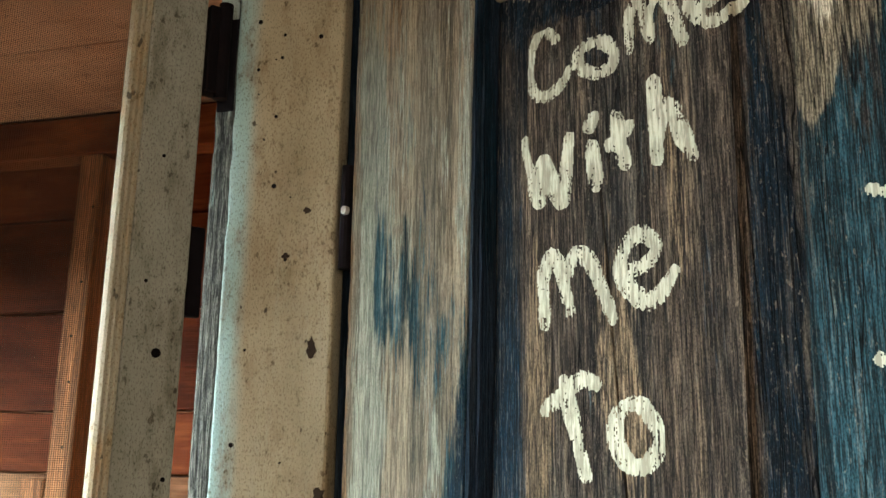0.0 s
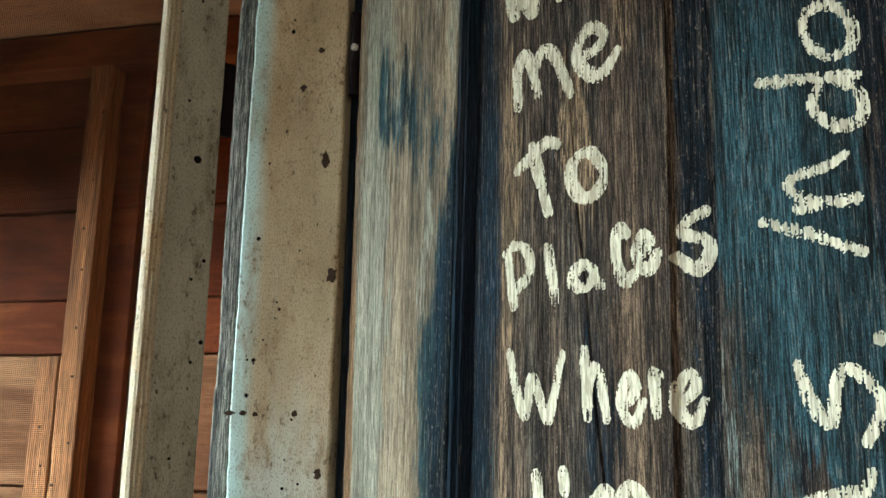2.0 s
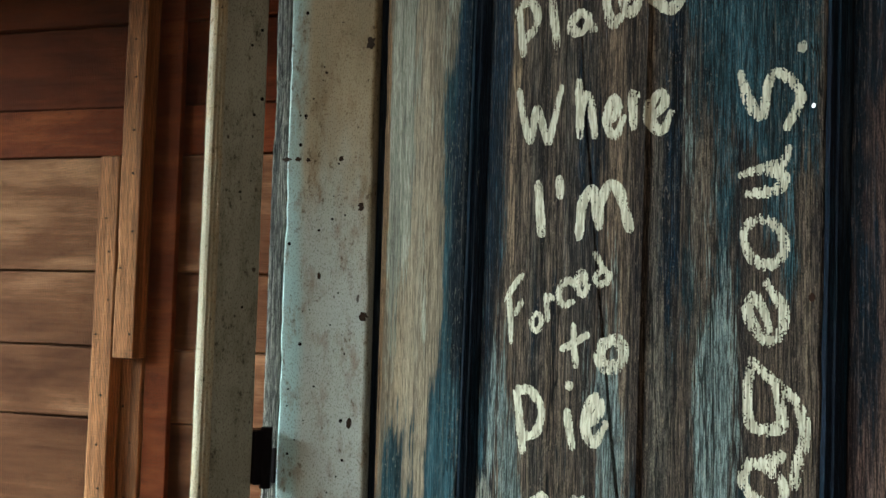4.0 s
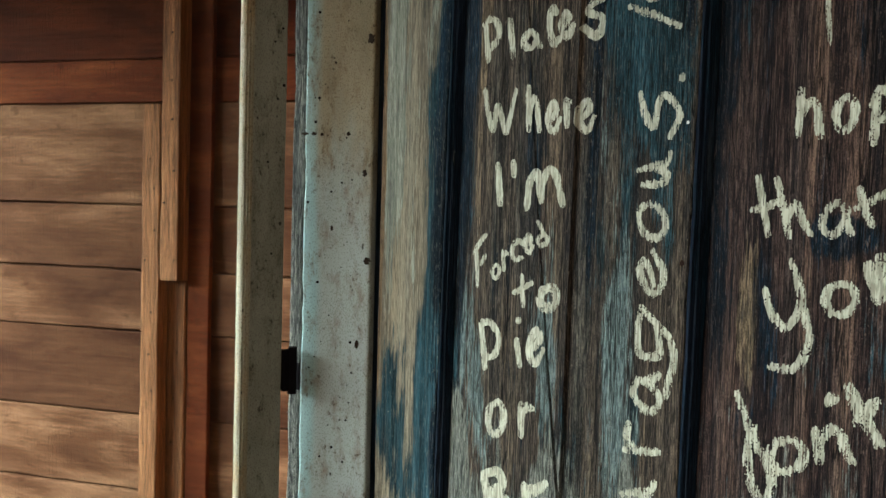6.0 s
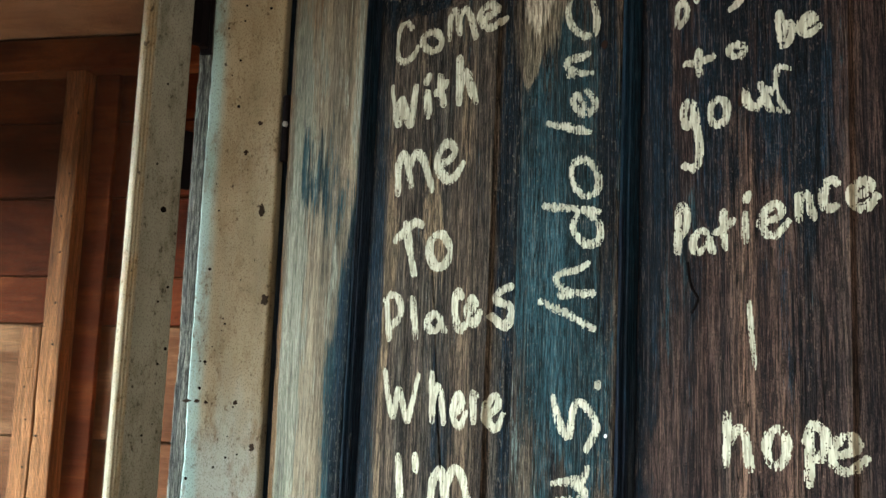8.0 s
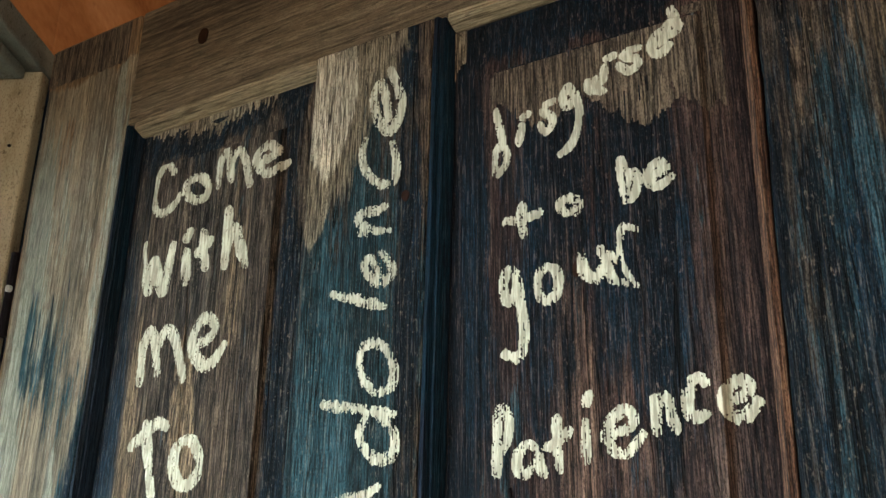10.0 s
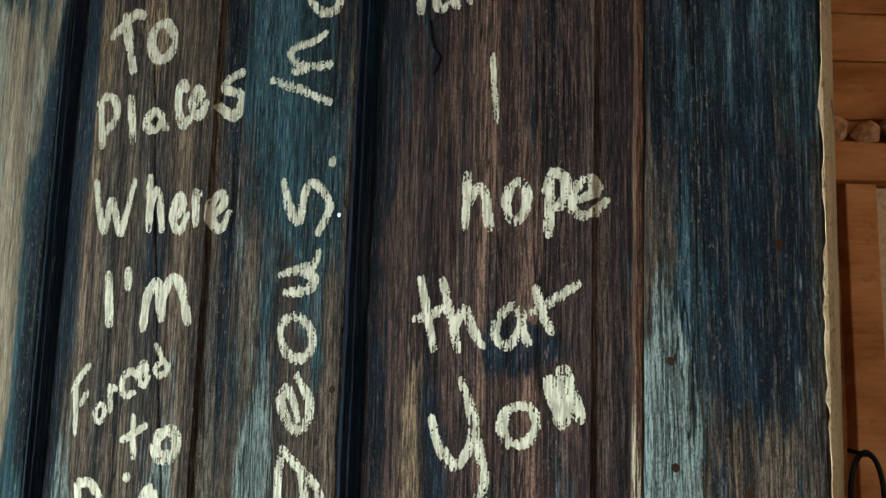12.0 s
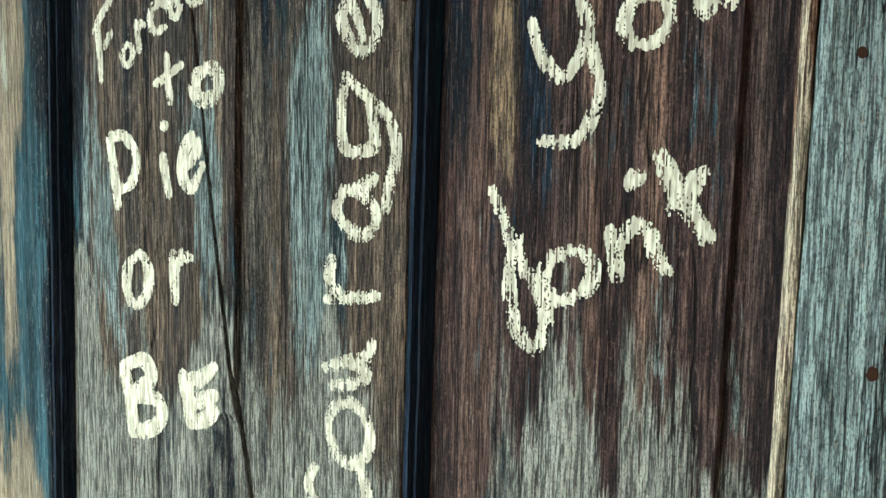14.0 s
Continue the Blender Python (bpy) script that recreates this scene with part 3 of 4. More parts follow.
# ---- doorway: jamb, stop, head, screen door ----
frame_m = HOUSE
door_frame = thing("door_frame", frame_m, "old cream and blue painted wooden door frame, pitted", "door frame")
part("jamb", board((-0.101, 0.0, 0.0), (0.006, 0.030, 2.018), 0.003, 0.0030, 260, 2), mat_jamb, door_frame, "cream painted jamb with a blue outer edge and nail holes")
part("stop", board((-0.123, 0.006, 0.0), (-0.102, 0.032, 2.018), 0.003, 0.003, 160, 7), mat_strip, door_frame, "dark blue worn edge strip")
# Dark strip added so the gap beside the door looks shaded.
part("gap_shade_strip", board((0.007, 0.014, 0.0), (0.034, 0.033, 2.018), 0.002), mat_mould, door_frame, "dark strip standing in for the shade in the door's gap")
part("head", board((-0.123, -0.932, 2.020), (0.006, 0.032, 2.052), 0.003, 0.001, 30, 3), mat_head, door_frame, "grey painted head board")
part("head_stop", board((-0.052, -0.930, 2.006), (-0.012, -0.001, 2.0195), 0.003, 0.001, 30, 4), mat_head, door_frame)
part("latch_jamb", board((-0.123, -0.934, 0.0), (0.006, -0.905, 2.018), 0.003), mat_jamb, door_frame)
random.seed(11)
for i in range(54):
    uu, zz, r = random.uniform(-0.095, -0.004), random.uniform(0.9, 1.95), random.choice((0.0008, 0.0010, 0.0013, 0.0016, 0.0022))
    part("nail_hole", rod((uu, -0.0006, zz), (uu, 0.001, zz), r, 8), mat_crack, door_frame)


mat_pale_edge = painted_board("pale_edge_paint", (0.42, 0.48, 0.46), (0.16, 0.14, 0.11), seed=3.0)
mat_chip = plain("bare_dark_wood", (0.030, 0.020, 0.014), 0.9)


def chip(u, z, ru, rz, seed):
    """A place where the paint has broken off down to the dark wood."""
    bm = rod((u, -0.0009, z), (u, 0.003, z), 1.0, 14)
    for v in bm.verts:
        n = 1 + 0.7 * noise.noise(Vector((v.co.x * 2.1, seed, (v.co.z - z) * 2.1)))
        v.co.x, v.co.z = u + (v.co.x - u) * ru * n, z + (v.co.z - z) * rz * n
    part("chip", bm, mat_chip, door_frame, "dark chip in the paint")


for i, (uu, zz, ru, rz) in enumerate(((-0.100, 1.386, 0.006, 0.0022), (-0.086, 1.386, 0.004, 0.0025), (-0.073, 1.385, 0.003, 0.002), (-0.032, 1.386, 0.0025, 0.003), (0.000, 1.520, 0.005, 0.007), (0.001, 1.205, 0.006, 0.005),
                                      (-0.012, 1.640, 0.0035, 0.008), (-0.006, 1.33, 0.003, 0.005), (-0.012, 1.085, 0.003, 0.006), (-0.055, 1.25, 0.002, 0.004), (-0.04, 1.72, 0.003, 0.003), (-0.022, 1.76, 0.003, 0.003))):
    chip(uu, zz, ru, rz, i * 3.3)
part("hinge_leaf", board((-0.1215, 0.0035, 1.010), (-0.103, 0.0065, 1.050), 0.002, 0.002, 10, 3), mat_iron, door_frame, "dark rusted hinge leaf")
part("edge_paint", board((-0.1232, 0.0035, 1.950), (-0.1035, 0.0058, 2.010), 0.0008, 0.0015, 20, 9), mat_pale_edge, door_frame, "pale blue paint left over the hinge")
part("hinge_leaf", board((-0.1215, 0.0035, 1.862), (-0.103, 0.0065, 1.955), 0.002, 0.002, 10, 6), mat_iron, door_frame, "dark rusted hinge leaf")


def screen_door():
    """A framed insect screen, hung beside the jamb and standing ajar towards the porch."""
    d = thing("screen_door", HOUSE @ Matrix.Translation((-0.117, -0.027, 0.012)) @ pose(0, 0, 0, 0, 0, -36), "grey green painted screen door with fine wire mesh, ajar", "screen door")
    part("stile", board((-0.020, -0.051, 0.0), (0.0, 0.0, 1.998), 0.002, 0.0012, 120, 3), mat_screen_wood, d, "grey green stile with small nail holes")
    part("stile", board((-0.020, -0.865, 0.0), (0.0, -0.79, 1.998), 0.002), mat_screen_wood, d)
    part("top_rail", board((-0.020, -0.7895, 1.944), (-0.0008, -0.0515, 1.998), 0.002, 0.001, 30, 5), mat_screen_wood, d)
    part("bottom_rail", board((-0.020, -0.7895, 0.0), (-0.0008, -0.0515, 0.20), 0.002), mat_screen_wood, d)
    bead = [(0.0, -0.0515), (-0.0004, -0.0540), (-0.0022, -0.0552), (-0.0018, -0.0578), (-0.0040, -0.0592), (-0.0038, -0.0618), (-0.0070, -0.0640), (-0.0195, -0.0640), (-0.0195, -0.0515)]
    part("bead", sweep(bead, 0.2, 1.943, "z", 80, 0.0005, 3), mat_bead, d, "cream painted moulding round the mesh")
    part("bead", board((-0.0195, -0.7895, 0.2), (-0.001, -0.778, 1.943), 0.002), mat_bead, d)
    part("bead", board((-0.0195, -0.7775, 1.933), (-0.003, -0.0645, 1.9435), 0.003), mat_bead, d)
    net = bmesh.new()
    q = [net.verts.new(c) for c in ((-0.0155, -0.7775, 0.2), (-0.0155, -0.0645, 0.2), (-0.0155, -0.0645, 1.933), (-0.0155, -0.7775, 1.933))]
    net.faces.new(q)
    part("wire_mesh", net, mat_mesh, d, "fine dark insect mesh")
    for zz, h in ((1.900, 0.085), (1.03, 0.060)):
        hinge = part("hinge", board((-0.012, 0.0005, zz - h / 2), (0.004, 0.022, zz + h / 2), 0.002, 0.002, 12, 4), mat_iron, d, "black rusty hinge")
        part("hinge_pin", rod((0.002, 0.016, zz - h / 2 - 0.004), (0.002, 0.016, zz + h / 2 + 0.004), 0.0065), mat_iron, hinge)
    # Black piece added for the shade in the gap at this height.
    part("gap_filler", board((-0.014, 0.0005, 1.655), (-0.006, 0.016, 1.735), 0.002, 0.001, 8, 5), mat_iron, d, "black filler standing in for the dark of the gap")
    for y, zz, r in ((-0.0225, 1.621, 0.0042), (-0.030, 1.79, 0.0016), (-0.008, 1.52, 0.0020), (-0.020, 1.50, 0.0016), (-0.014, 1.42, 0.0016), (-0.028, 1.33, 0.0015), (-0.020, 1.2, 0.0016), (-0.036, 1.68, 0.0016), (-0.005, 1.44, 0.0024)):
        part("nail_hole", rod((-0.001, y, zz), (0.0006, y, zz), r, 8), mat_crack, d)


screen_door()


# ---- the open panelled door ----
X0, XR = -0.484, 0.379
PA, MA, MB, PB = -0.352, -0.105, 0.015, 0.262
Z_RAIL, Z_TOP, Z_LOW = 1.903, 2.036, 0.24
FIELDS = {"a": (-0.303, -0.142, 0.30, 1.850), "b": (0.066, 0.226, 0.30, 1.842)}
BOUNDS = {"a": (PA + 0.014, MA - 0.002), "b": (MB + 0.014, PB - 0.010)}


def sag(x, z):
    """The old door has sunk out of plumb: how far its woodwork leans sideways at a height."""
    return 0.018 * (z - 1.35) * min(1.0, max(0.0, (x - X0) / 0.12))


def sagged(bm):
    for v in bm.verts:
        v.co.x += sag(v.co.x, v.co.z)
    return bm


def depth_in_panel(key, x, z):
    """How far the fielded panel's surface lies behind the stiles' face."""
    fx0, fx1, fz0, fz1 = FIELDS[key]
    inside = min(x - fx0, fx1 - x, z - fz0, fz1 - z)
    if inside >= 0.0025:
        return 0.006
    if inside >= 0:
        return 0.0105 - 0.0045 * inside / 0.0025
    return 0.0105 + 0.004 * min(1.0, -inside / 0.035)


def crack_x(z):
    """The split that runs down the first panel, drifting towards the middle stile."""
    t = (1.68 - z) / 0.80
    return -0.230 + 0.050 * t + 0.038 * t * abs(t) - 0.018 * (z - 1.35) + 0.0015 * noise.noise(Vector((z * 14, 0, 3)))


def crack_w(z):
    return 0.0 if z > 1.74 else 0.0014 + 0.0034 * min(1.0, max(0.0, (1.70 - z) / 0.85)) ** 1.2


def panel(key, parent, material):
    x0, x1 = BOUNDS[key]
    fx0, fx1, fz0, fz1 = FIELDS[key]
    zs = [Z_LOW, fz0, fz0 + 0.0025] + [fz0 + 0.0025 + (fz1 - fz0 - 0.005) * i / 150 for i in range(1, 151)] + [fz1, Z_RAIL - 0.012]

    def columns(z, side):
        if key == "b":
            return [x0, fx0, fx0 + 0.0025] + [fx0 + 0.0025 + (fx1 - fx0 - 0.005) * i / 6 for i in range(1, 7)] + [fx1, x1]
        c, w = crack_x(z), crack_w(z) / 2
        if side == 0:
            a = fx0 + 0.0025
            return [x0, fx0, a] + [a + (c - w - a) * i / 5 for i in range(1, 6)]
        b = fx1 - 0.0025
        xs = [c + w + (b - c - w) * i / 5 for i in range(6)] + [fx1, x1]
        return [max(x, c + w + 0.0004 * i) for i, x in enumerate(xs)]

    for side in (0, 1) if key == "a" else (0,):
        bm = bmesh.new()
        grid = []
        for z in zs:
            xs = columns(z, side)
            row = [bm.verts.new((x, depth_in_panel(key, x, z) + 0.0004 * noise.noise(Vector((x * 60, 0, z * 6))), z)) for x in xs]
            back = [bm.verts.new((xs[0], 0.022, z)), bm.verts.new((xs[-1], 0.022, z))]
            grid.append([back[0]] + row + [back[1]])
        for r, s in zip(grid, grid[1:]):
            for i in range(len(r) - 1):
                bm.faces.new((r[i], r[i + 1], s[i + 1], s[i]))
            bm.faces.new((r[-1], r[0], s[0], s[-1]))
        bm.faces.new(grid[0][::-1]), bm.faces.new(grid[-1])
        bmesh.ops.recalc_face_normals(bm, faces=bm.faces[:])
        yield part("panel_board", sagged(bm), material, parent)


def wooden_door():
    d = thing("panelled_door", Matrix.Identity(4), "old open panelled door with flaking teal paint and white handwriting", "door")
    part("hinge_stile", sagged(board((X0, 0.0, 0.02), (PA, 0.036, Z_TOP - 0.002), 0.003, 0.0022, 200, 1)), mat_stile_l, d, "greyed stile with remains of blue paint")
    middle = part("middle_stile", sagged(board((MA, 0.0, Z_LOW), (MB, 0.036, Z_RAIL), 0.002, 0.0012, 200, 2)), mat_stile_m, d, "teal painted middle stile")
    part("lock_stile", sagged(board((PB, 0.0, 0.02), (XR, 0.036, Z_TOP - 0.004), 0.004, 0.0025, 200, 3)), mat_stile_r, d, "dark blue stile with bare brown patches")
    part("top_rail", sagged(board((PA + 0.0005, 0.0008, Z_RAIL), (PB - 0.0005, 0.035, Z_TOP), 0.003, 0.0015, 60, 4)), mat_rail, d, "bare brown top rail")
    part("bottom_rail", sagged(board((PA + 0.0005, 0.0008, 0.02), (PB - 0.0005, 0.035, Z_LOW), 0.003, 0.0015, 60, 5)), mat_rail, d)
    # Sheet coloured near-black for the shade inside the panel's split.
    part("panel_shade_back", sagged(board((PA + 0.002, 0.0225, Z_LOW), (PB - 0.002, 0.032, Z_RAIL - 0.001), 0)), mat_crack, d)
    boards = list(panel("a", d, mat_panel_a)) + list(panel("b", d, mat_panel_b))
    # Mouldings between the frame and the panels.
    left = [(PA + 0.0002, 0.0015), (PA + 0.004, 0.0008), (PA + 0.0065, 0.005), (PA + 0.009, 0.0045), (PA + 0.0135, 0.013), (PA + 0.0135, 0.022), (PA + 0.0002, 0.022)]
    part("moulding", sagged(sweep(left, Z_LOW, Z_RAIL, "z", 150, 0.0008, 1)), mat_mould, d, "dark worn moulding")
    mid = [(MB + a - PA, b) for a, b in left]
    part("moulding", sagged(sweep(mid, Z_LOW, Z_RAIL, "z", 150, 0.0008, 2)), mat_mould, d, "dark worn moulding")
    rim = [(PB - 0.0002, 0.001), (PB - 0.004, -0.0006), (PB - 0.009, 0.006), (PB - 0.0098, 0.022), (PB - 0.0002, 0.022)]
    part("moulding", sagged(sweep(rim, Z_LOW, Z_RAIL, "z", 150, 0.0008, 3)), mat_rim, d, "reddish brown worn moulding")
    for xa, xb in ((PA + 0.014, MA - 0.0005), (MB + 0.014, PB - 0.010)):
        top = [(Z_RAIL - 0.0002, 0.0012), (Z_RAIL - 0.006, 0.0006), (Z_RAIL - 0.0115, 0.012), (Z_RAIL - 0.0115, 0.022), (Z_RAIL - 0.0002, 0.022)]
        part("moulding", sagged(sweep(top, xa, xb, "x", 40, 0.0006, xa)), mat_mould_tan, d, "pale brown moulding under the rail")
    # Chipped cream paint on the lock edge.
    bm = bmesh.new()
    rows = []
    for i in range(401):
        z = 0.03 + 2.0 * i / 400
        n = noise.noise(Vector((z * 9, 0, 1))) + 0.9 * noise.noise(Vector((z * 37, 2, 1))) + 0.5 * noise.noise(Vector((z * 110, 4, 1)))
        inner = XR + 0.0006 - 0.0034 * max(-0.2, n)
        rows.append([bm.verts.new(c) for c in ((inner, 0.0004, z), (inner + 0.0007, -0.0012, z), (XR + 0.0022, -0.0004, z), (XR + 0.0048, 0.004, z), (XR + 0.0052, 0.035, z), (XR + 0.0002, 0.035, z))])
    for r, s in zip(rows, rows[1:]):
        for k in range(6):
            bm.faces.new((r[k], r[(k + 1) % 6], s[(k + 1) % 6], s[k]))
    bmesh.ops.recalc_face_normals(bm, faces=bm.faces[:])
    part("lock_edge", sagged(bm), mat_edge, d, "cream paint chipped along the edge")
    # Hinge of the door in the dark gap.
    for zz in (1.75, 0.35):
        h = part("hinge", rod((-0.494, 0.004, zz - 0.045), (-0.494, 0.004, zz + 0.045), 0.006), mat_iron, d, "dark iron hinge")
        part("hinge_screw", rod((-0.489, -0.004, zz + 0.004), (-0.489, 0.0, zz + 0.004), 0.0036), mat_steel, h, "bright screw head")
    # Knots, nail heads and small holes.
    for name, x, z, r, y, m in (("knot", 0.329, 1.172, 0.0024, 0.0, mat_knot), ("knot", 0.280, 1.255, 0.0024, 0.0, mat_knot), ("knot", 0.282, 1.185, 0.0024, 0.0, mat_knot),
                               ("nail", 0.007, 1.375, 0.0014, 0.0, mat_steel), ("knot", 0.006, 1.232, 0.0024, 0.0, mat_knot), ("knot", -0.243, 1.975, 0.007, 0.0008, mat_knot), ("knot", 0.003, 1.752, 0.0035, 0.0, mat_knot), ("knot", 0.140, 1.672, 0.0045, 0.0065, mat_knot),
                               ("knot", 0.296, 1.02, 0.003, 0.0, mat_knot), ("knot", 0.352, 1.33, 0.003, 0.0, mat_knot)):
        bm = rod((x, y - 0.0007, z), (x, y + 0.004, z), r, 10, r * 0.8)
        for v in bm.verts:
            v.co.z = z + (v.co.z - z) * 1.35
            v.co += Vector((r, 0, r)) * 0.25 * noise.noise(v.co * 400)
        part(name, bm, m, d)
    return d, {"a": boards[0], "b": boards[2], "m": middle}


mat_rim = weathered_wood("reddish_moulding_wood", (0.03, 0.014, 0.009), (0.13, 0.065, 0.04), (0.34, 0.21, 0.12), [(CREAM, -0.15, ((PB - 0.003, 0, 0.95), (0.02, 1, 0.45), 0.62)), (NAVY, -0.14, ((PB, 0, 0.9), (0.02, 1, 0.4), 0.22))], seed=12.0)
mat_knot = plain("knot_wood", (0.022, 0.010, 0.006), 0.8)
door, WRITTEN_ON = wooden_door()
# ---- the handwriting: brush strokes of white paint ----
GLYPHS = {
    "f": "0,1 0.25,0.75 0.55,0.5 0.85,0.3 0.9,0.12|0.42,0.7 0.28,0.45 0.38,0.15 0.72,0 0.92,0.18",
    "x": "0,1 0.35,0.6 1,0.02|0.3,0.36 0.55,0.55 0.88,0.80",
    "C": "0.80,0.85 0.55,1 0.2,0.72 0,0.35 0.1,0.06 0.32,0 0.65,0.12 1,0.38",
    "c": "1,0.88 0.72,1 0.35,0.9 0.06,0.55 0.08,0.15 0.4,0 0.95,0.1",
    "o": "0.55,1 0.15,0.8 0,0.4 0.18,0.05 0.55,0 0.9,0.25 1,0.65 0.8,0.95 0.5,1",
    "m": "0.12,0.78 0.0,0.0|0.1,0.6 0.26,0.93 0.38,0.85 0.42,0.2|0.45,0.62 0.66,1 0.86,0.85 1,0.12",
    "e": "0.2,0.42 0.55,0.55 0.76,0.8 0.52,1 0.15,0.75 0,0.38 0.2,0.05 0.55,0 1,0.42",
    "W": "0.05,1 0.1,0.5 0.22,0.03 0.42,0.62 0.6,0.03 0.72,0.2 1,0.98",
    "i": "0.3,0.58 0.12,0.0|0.35,0.86 0.85,1",
    "2": "0.98,1 0.92,0.5 0.86,0|0.82,0.36 0.45,0.48 0.08,0.3 0.12,0.04 0.5,0 0.85,0.22",
    "1": "0.3,0.55 0.5,0.25 0.75,0.0|0.32,0.97 0.48,1.0",
    "R": "1,0.95 0.5,1 0.42,0.75 0.45,0.45 0.7,0.2 1,0|0,0.55 0.25,0.46 0.45,0.42",
    "t": "0.5,1 0.46,0.5 0.5,0|0,0.42 0.45,0.55 1,0.78",
    "h": "0.3,1 0.2,0.5 0.0,0|0.12,0.3 0.42,0.66 0.72,0.6 0.82,0.3 1,0.04",
    "H": "0.16,1 0.12,0.5 0.06,0|0.1,0.3 0.45,0.72 0.74,0.62 0.8,0.3 0.86,0",
    "K": "0,1 0.2,0.5 0.36,0|0.34,0.36 0.56,0.58 0.74,0.3 1,0.06",
    "J": "0.2,1 0.4,0.5 0.57,0|0,0.44 0.5,0.5 1,0.6",
    "j": "0.08,0.92 0.2,0.45 0.38,0|0,0.42 0.5,0.7 1,1",
    "T": "0.45,1 0.48,0.5 0.52,0|0,0.66 0.4,0.84 0.75,1 1,0.97",
    "P": "0.2,0.92 0.12,0.5 0.05,0|0.1,0.86 0.5,1 0.95,0.88 0.9,0.55 0.28,0.3",
    "l": "1,1 0.55,0.5 0,0",
    "k": "0,1 0.4,0.5 1,0",
    "a": "0.85,0.78 0.5,1 0.12,0.65 0.08,0.2 0.42,0.02 0.75,0.4 0.85,0.8|0.8,0.65 0.86,0.3 1,0.05",
    "s": "1,1 0.5,0.88 0.25,0.66 0.85,0.5 0.92,0.28 0.5,0 0,0.24",
    "r": "0.15,1 0.18,0.5 0.2,0|0.2,0.62 0.5,0.92 1,0.9",
    "F": "1,1 0.4,0.8 0.05,0.62|0.22,0.66 0.26,0.3 0.25,0|0.25,0.4 0.6,0.45 0.95,0.6",
    "d": "0.15,1 0.45,0.6 0.75,0.2|0.72,0.35 0.4,0.45 0.05,0.2 0.25,0 0.6,0.1 0.8,0.3",
    "D": "0.08,0.93 0.15,0.5 0.22,0|0.15,0.95 0.6,0.95 1,0.68 0.82,0.34 0.25,0.2",
    "B": "0.1,0.93 0.25,0.5 0.32,0.03|0.1,0.95 0.6,1 0.76,0.74 0.34,0.54 0.9,0.46 1,0.2 0.66,0.04 0.34,0.05",
    "E": "0.08,0.88 0.22,0.45 0.3,0.04|0.1,0.76 0.6,0.82 1,1|0.2,0.44 0.6,0.44 1,0.52|0.3,0.06 0.7,0.1 1,0.24",
    "b": "0.1,1 0.2,0.5 0.32,0.05|0.3,0.05 0.7,0.14 1,0.5 0.66,0.68 0.3,0.35",
    "y": "0.72,0.92 0.4,1 0.08,0.85 0.2,0.66 0.6,0.68 0.75,0.95|0.75,0.95 0.86,0.6 0.98,0.3 0.7,0.04 0.05,0.05",
    "Y": "0,0.74 0.14,0.55 0.42,0.4 0.7,0.5 0.84,0.7|0.6,1 0.78,0.78 0.92,0.5 1,0.28 0.7,0.04 0.15,0.03",
    "u": "0.08,0.85 0.14,0.3 0.38,0.12 0.58,0.5|0.5,1 0.62,0.55 0.72,0.15 1,0.02",
    "n": "0.05,0.92 0.12,0.5 0.14,0|0.12,0.55 0.45,1 0.72,0.85 0.8,0.45 1,0.1",
    "p": "0.3,0.85 0.24,0.4 0.2,0|0.05,0.72 0.45,1 0.95,0.85 0.8,0.5 0.35,0.42",
    "w": "0.1,0.8 0.3,0.4 0.45,0.1 0.55,0.55|0.5,1 0.7,0.6 0.95,0.2|0.35,0.45 0.7,0.5",
    "q": "0.75,0.85 0.4,1 0.1,0.85 0.3,0.7 0.7,0.82|0.78,0.9 0.95,0.6 0.8,0.3 0.45,0.1 0,0",
    "g": "0.98,0.92 0.75,1 0.47,0.95 0.45,0.55 0.5,0.4 0.78,0.48|0.98,0.92 0.8,0.5 0.67,0.17 0.45,0.02 0.2,0.15 0.03,0.23",
}


def smooth_stroke(points, step):
    """A curve through the points, sampled about every step metres."""
    pts = [2 * points[0] - points[1]] + points + [2 * points[-1] - points[-2]]
    out = []
    for a, b, c, d in zip(pts, pts[1:], pts[2:], pts[3:]):
        n = max(2, int((c - b).length / step))
        for i in range(n):
            t = i / n
            out.append(0.5 * (2 * b + (c - a) * t + (2 * a - 5 * b + 4 * c - d) * t * t + (3 * b - a - 3 * c + d) * t ** 3))
    return out + [points[-1]]


WORD_COUNT = [0]


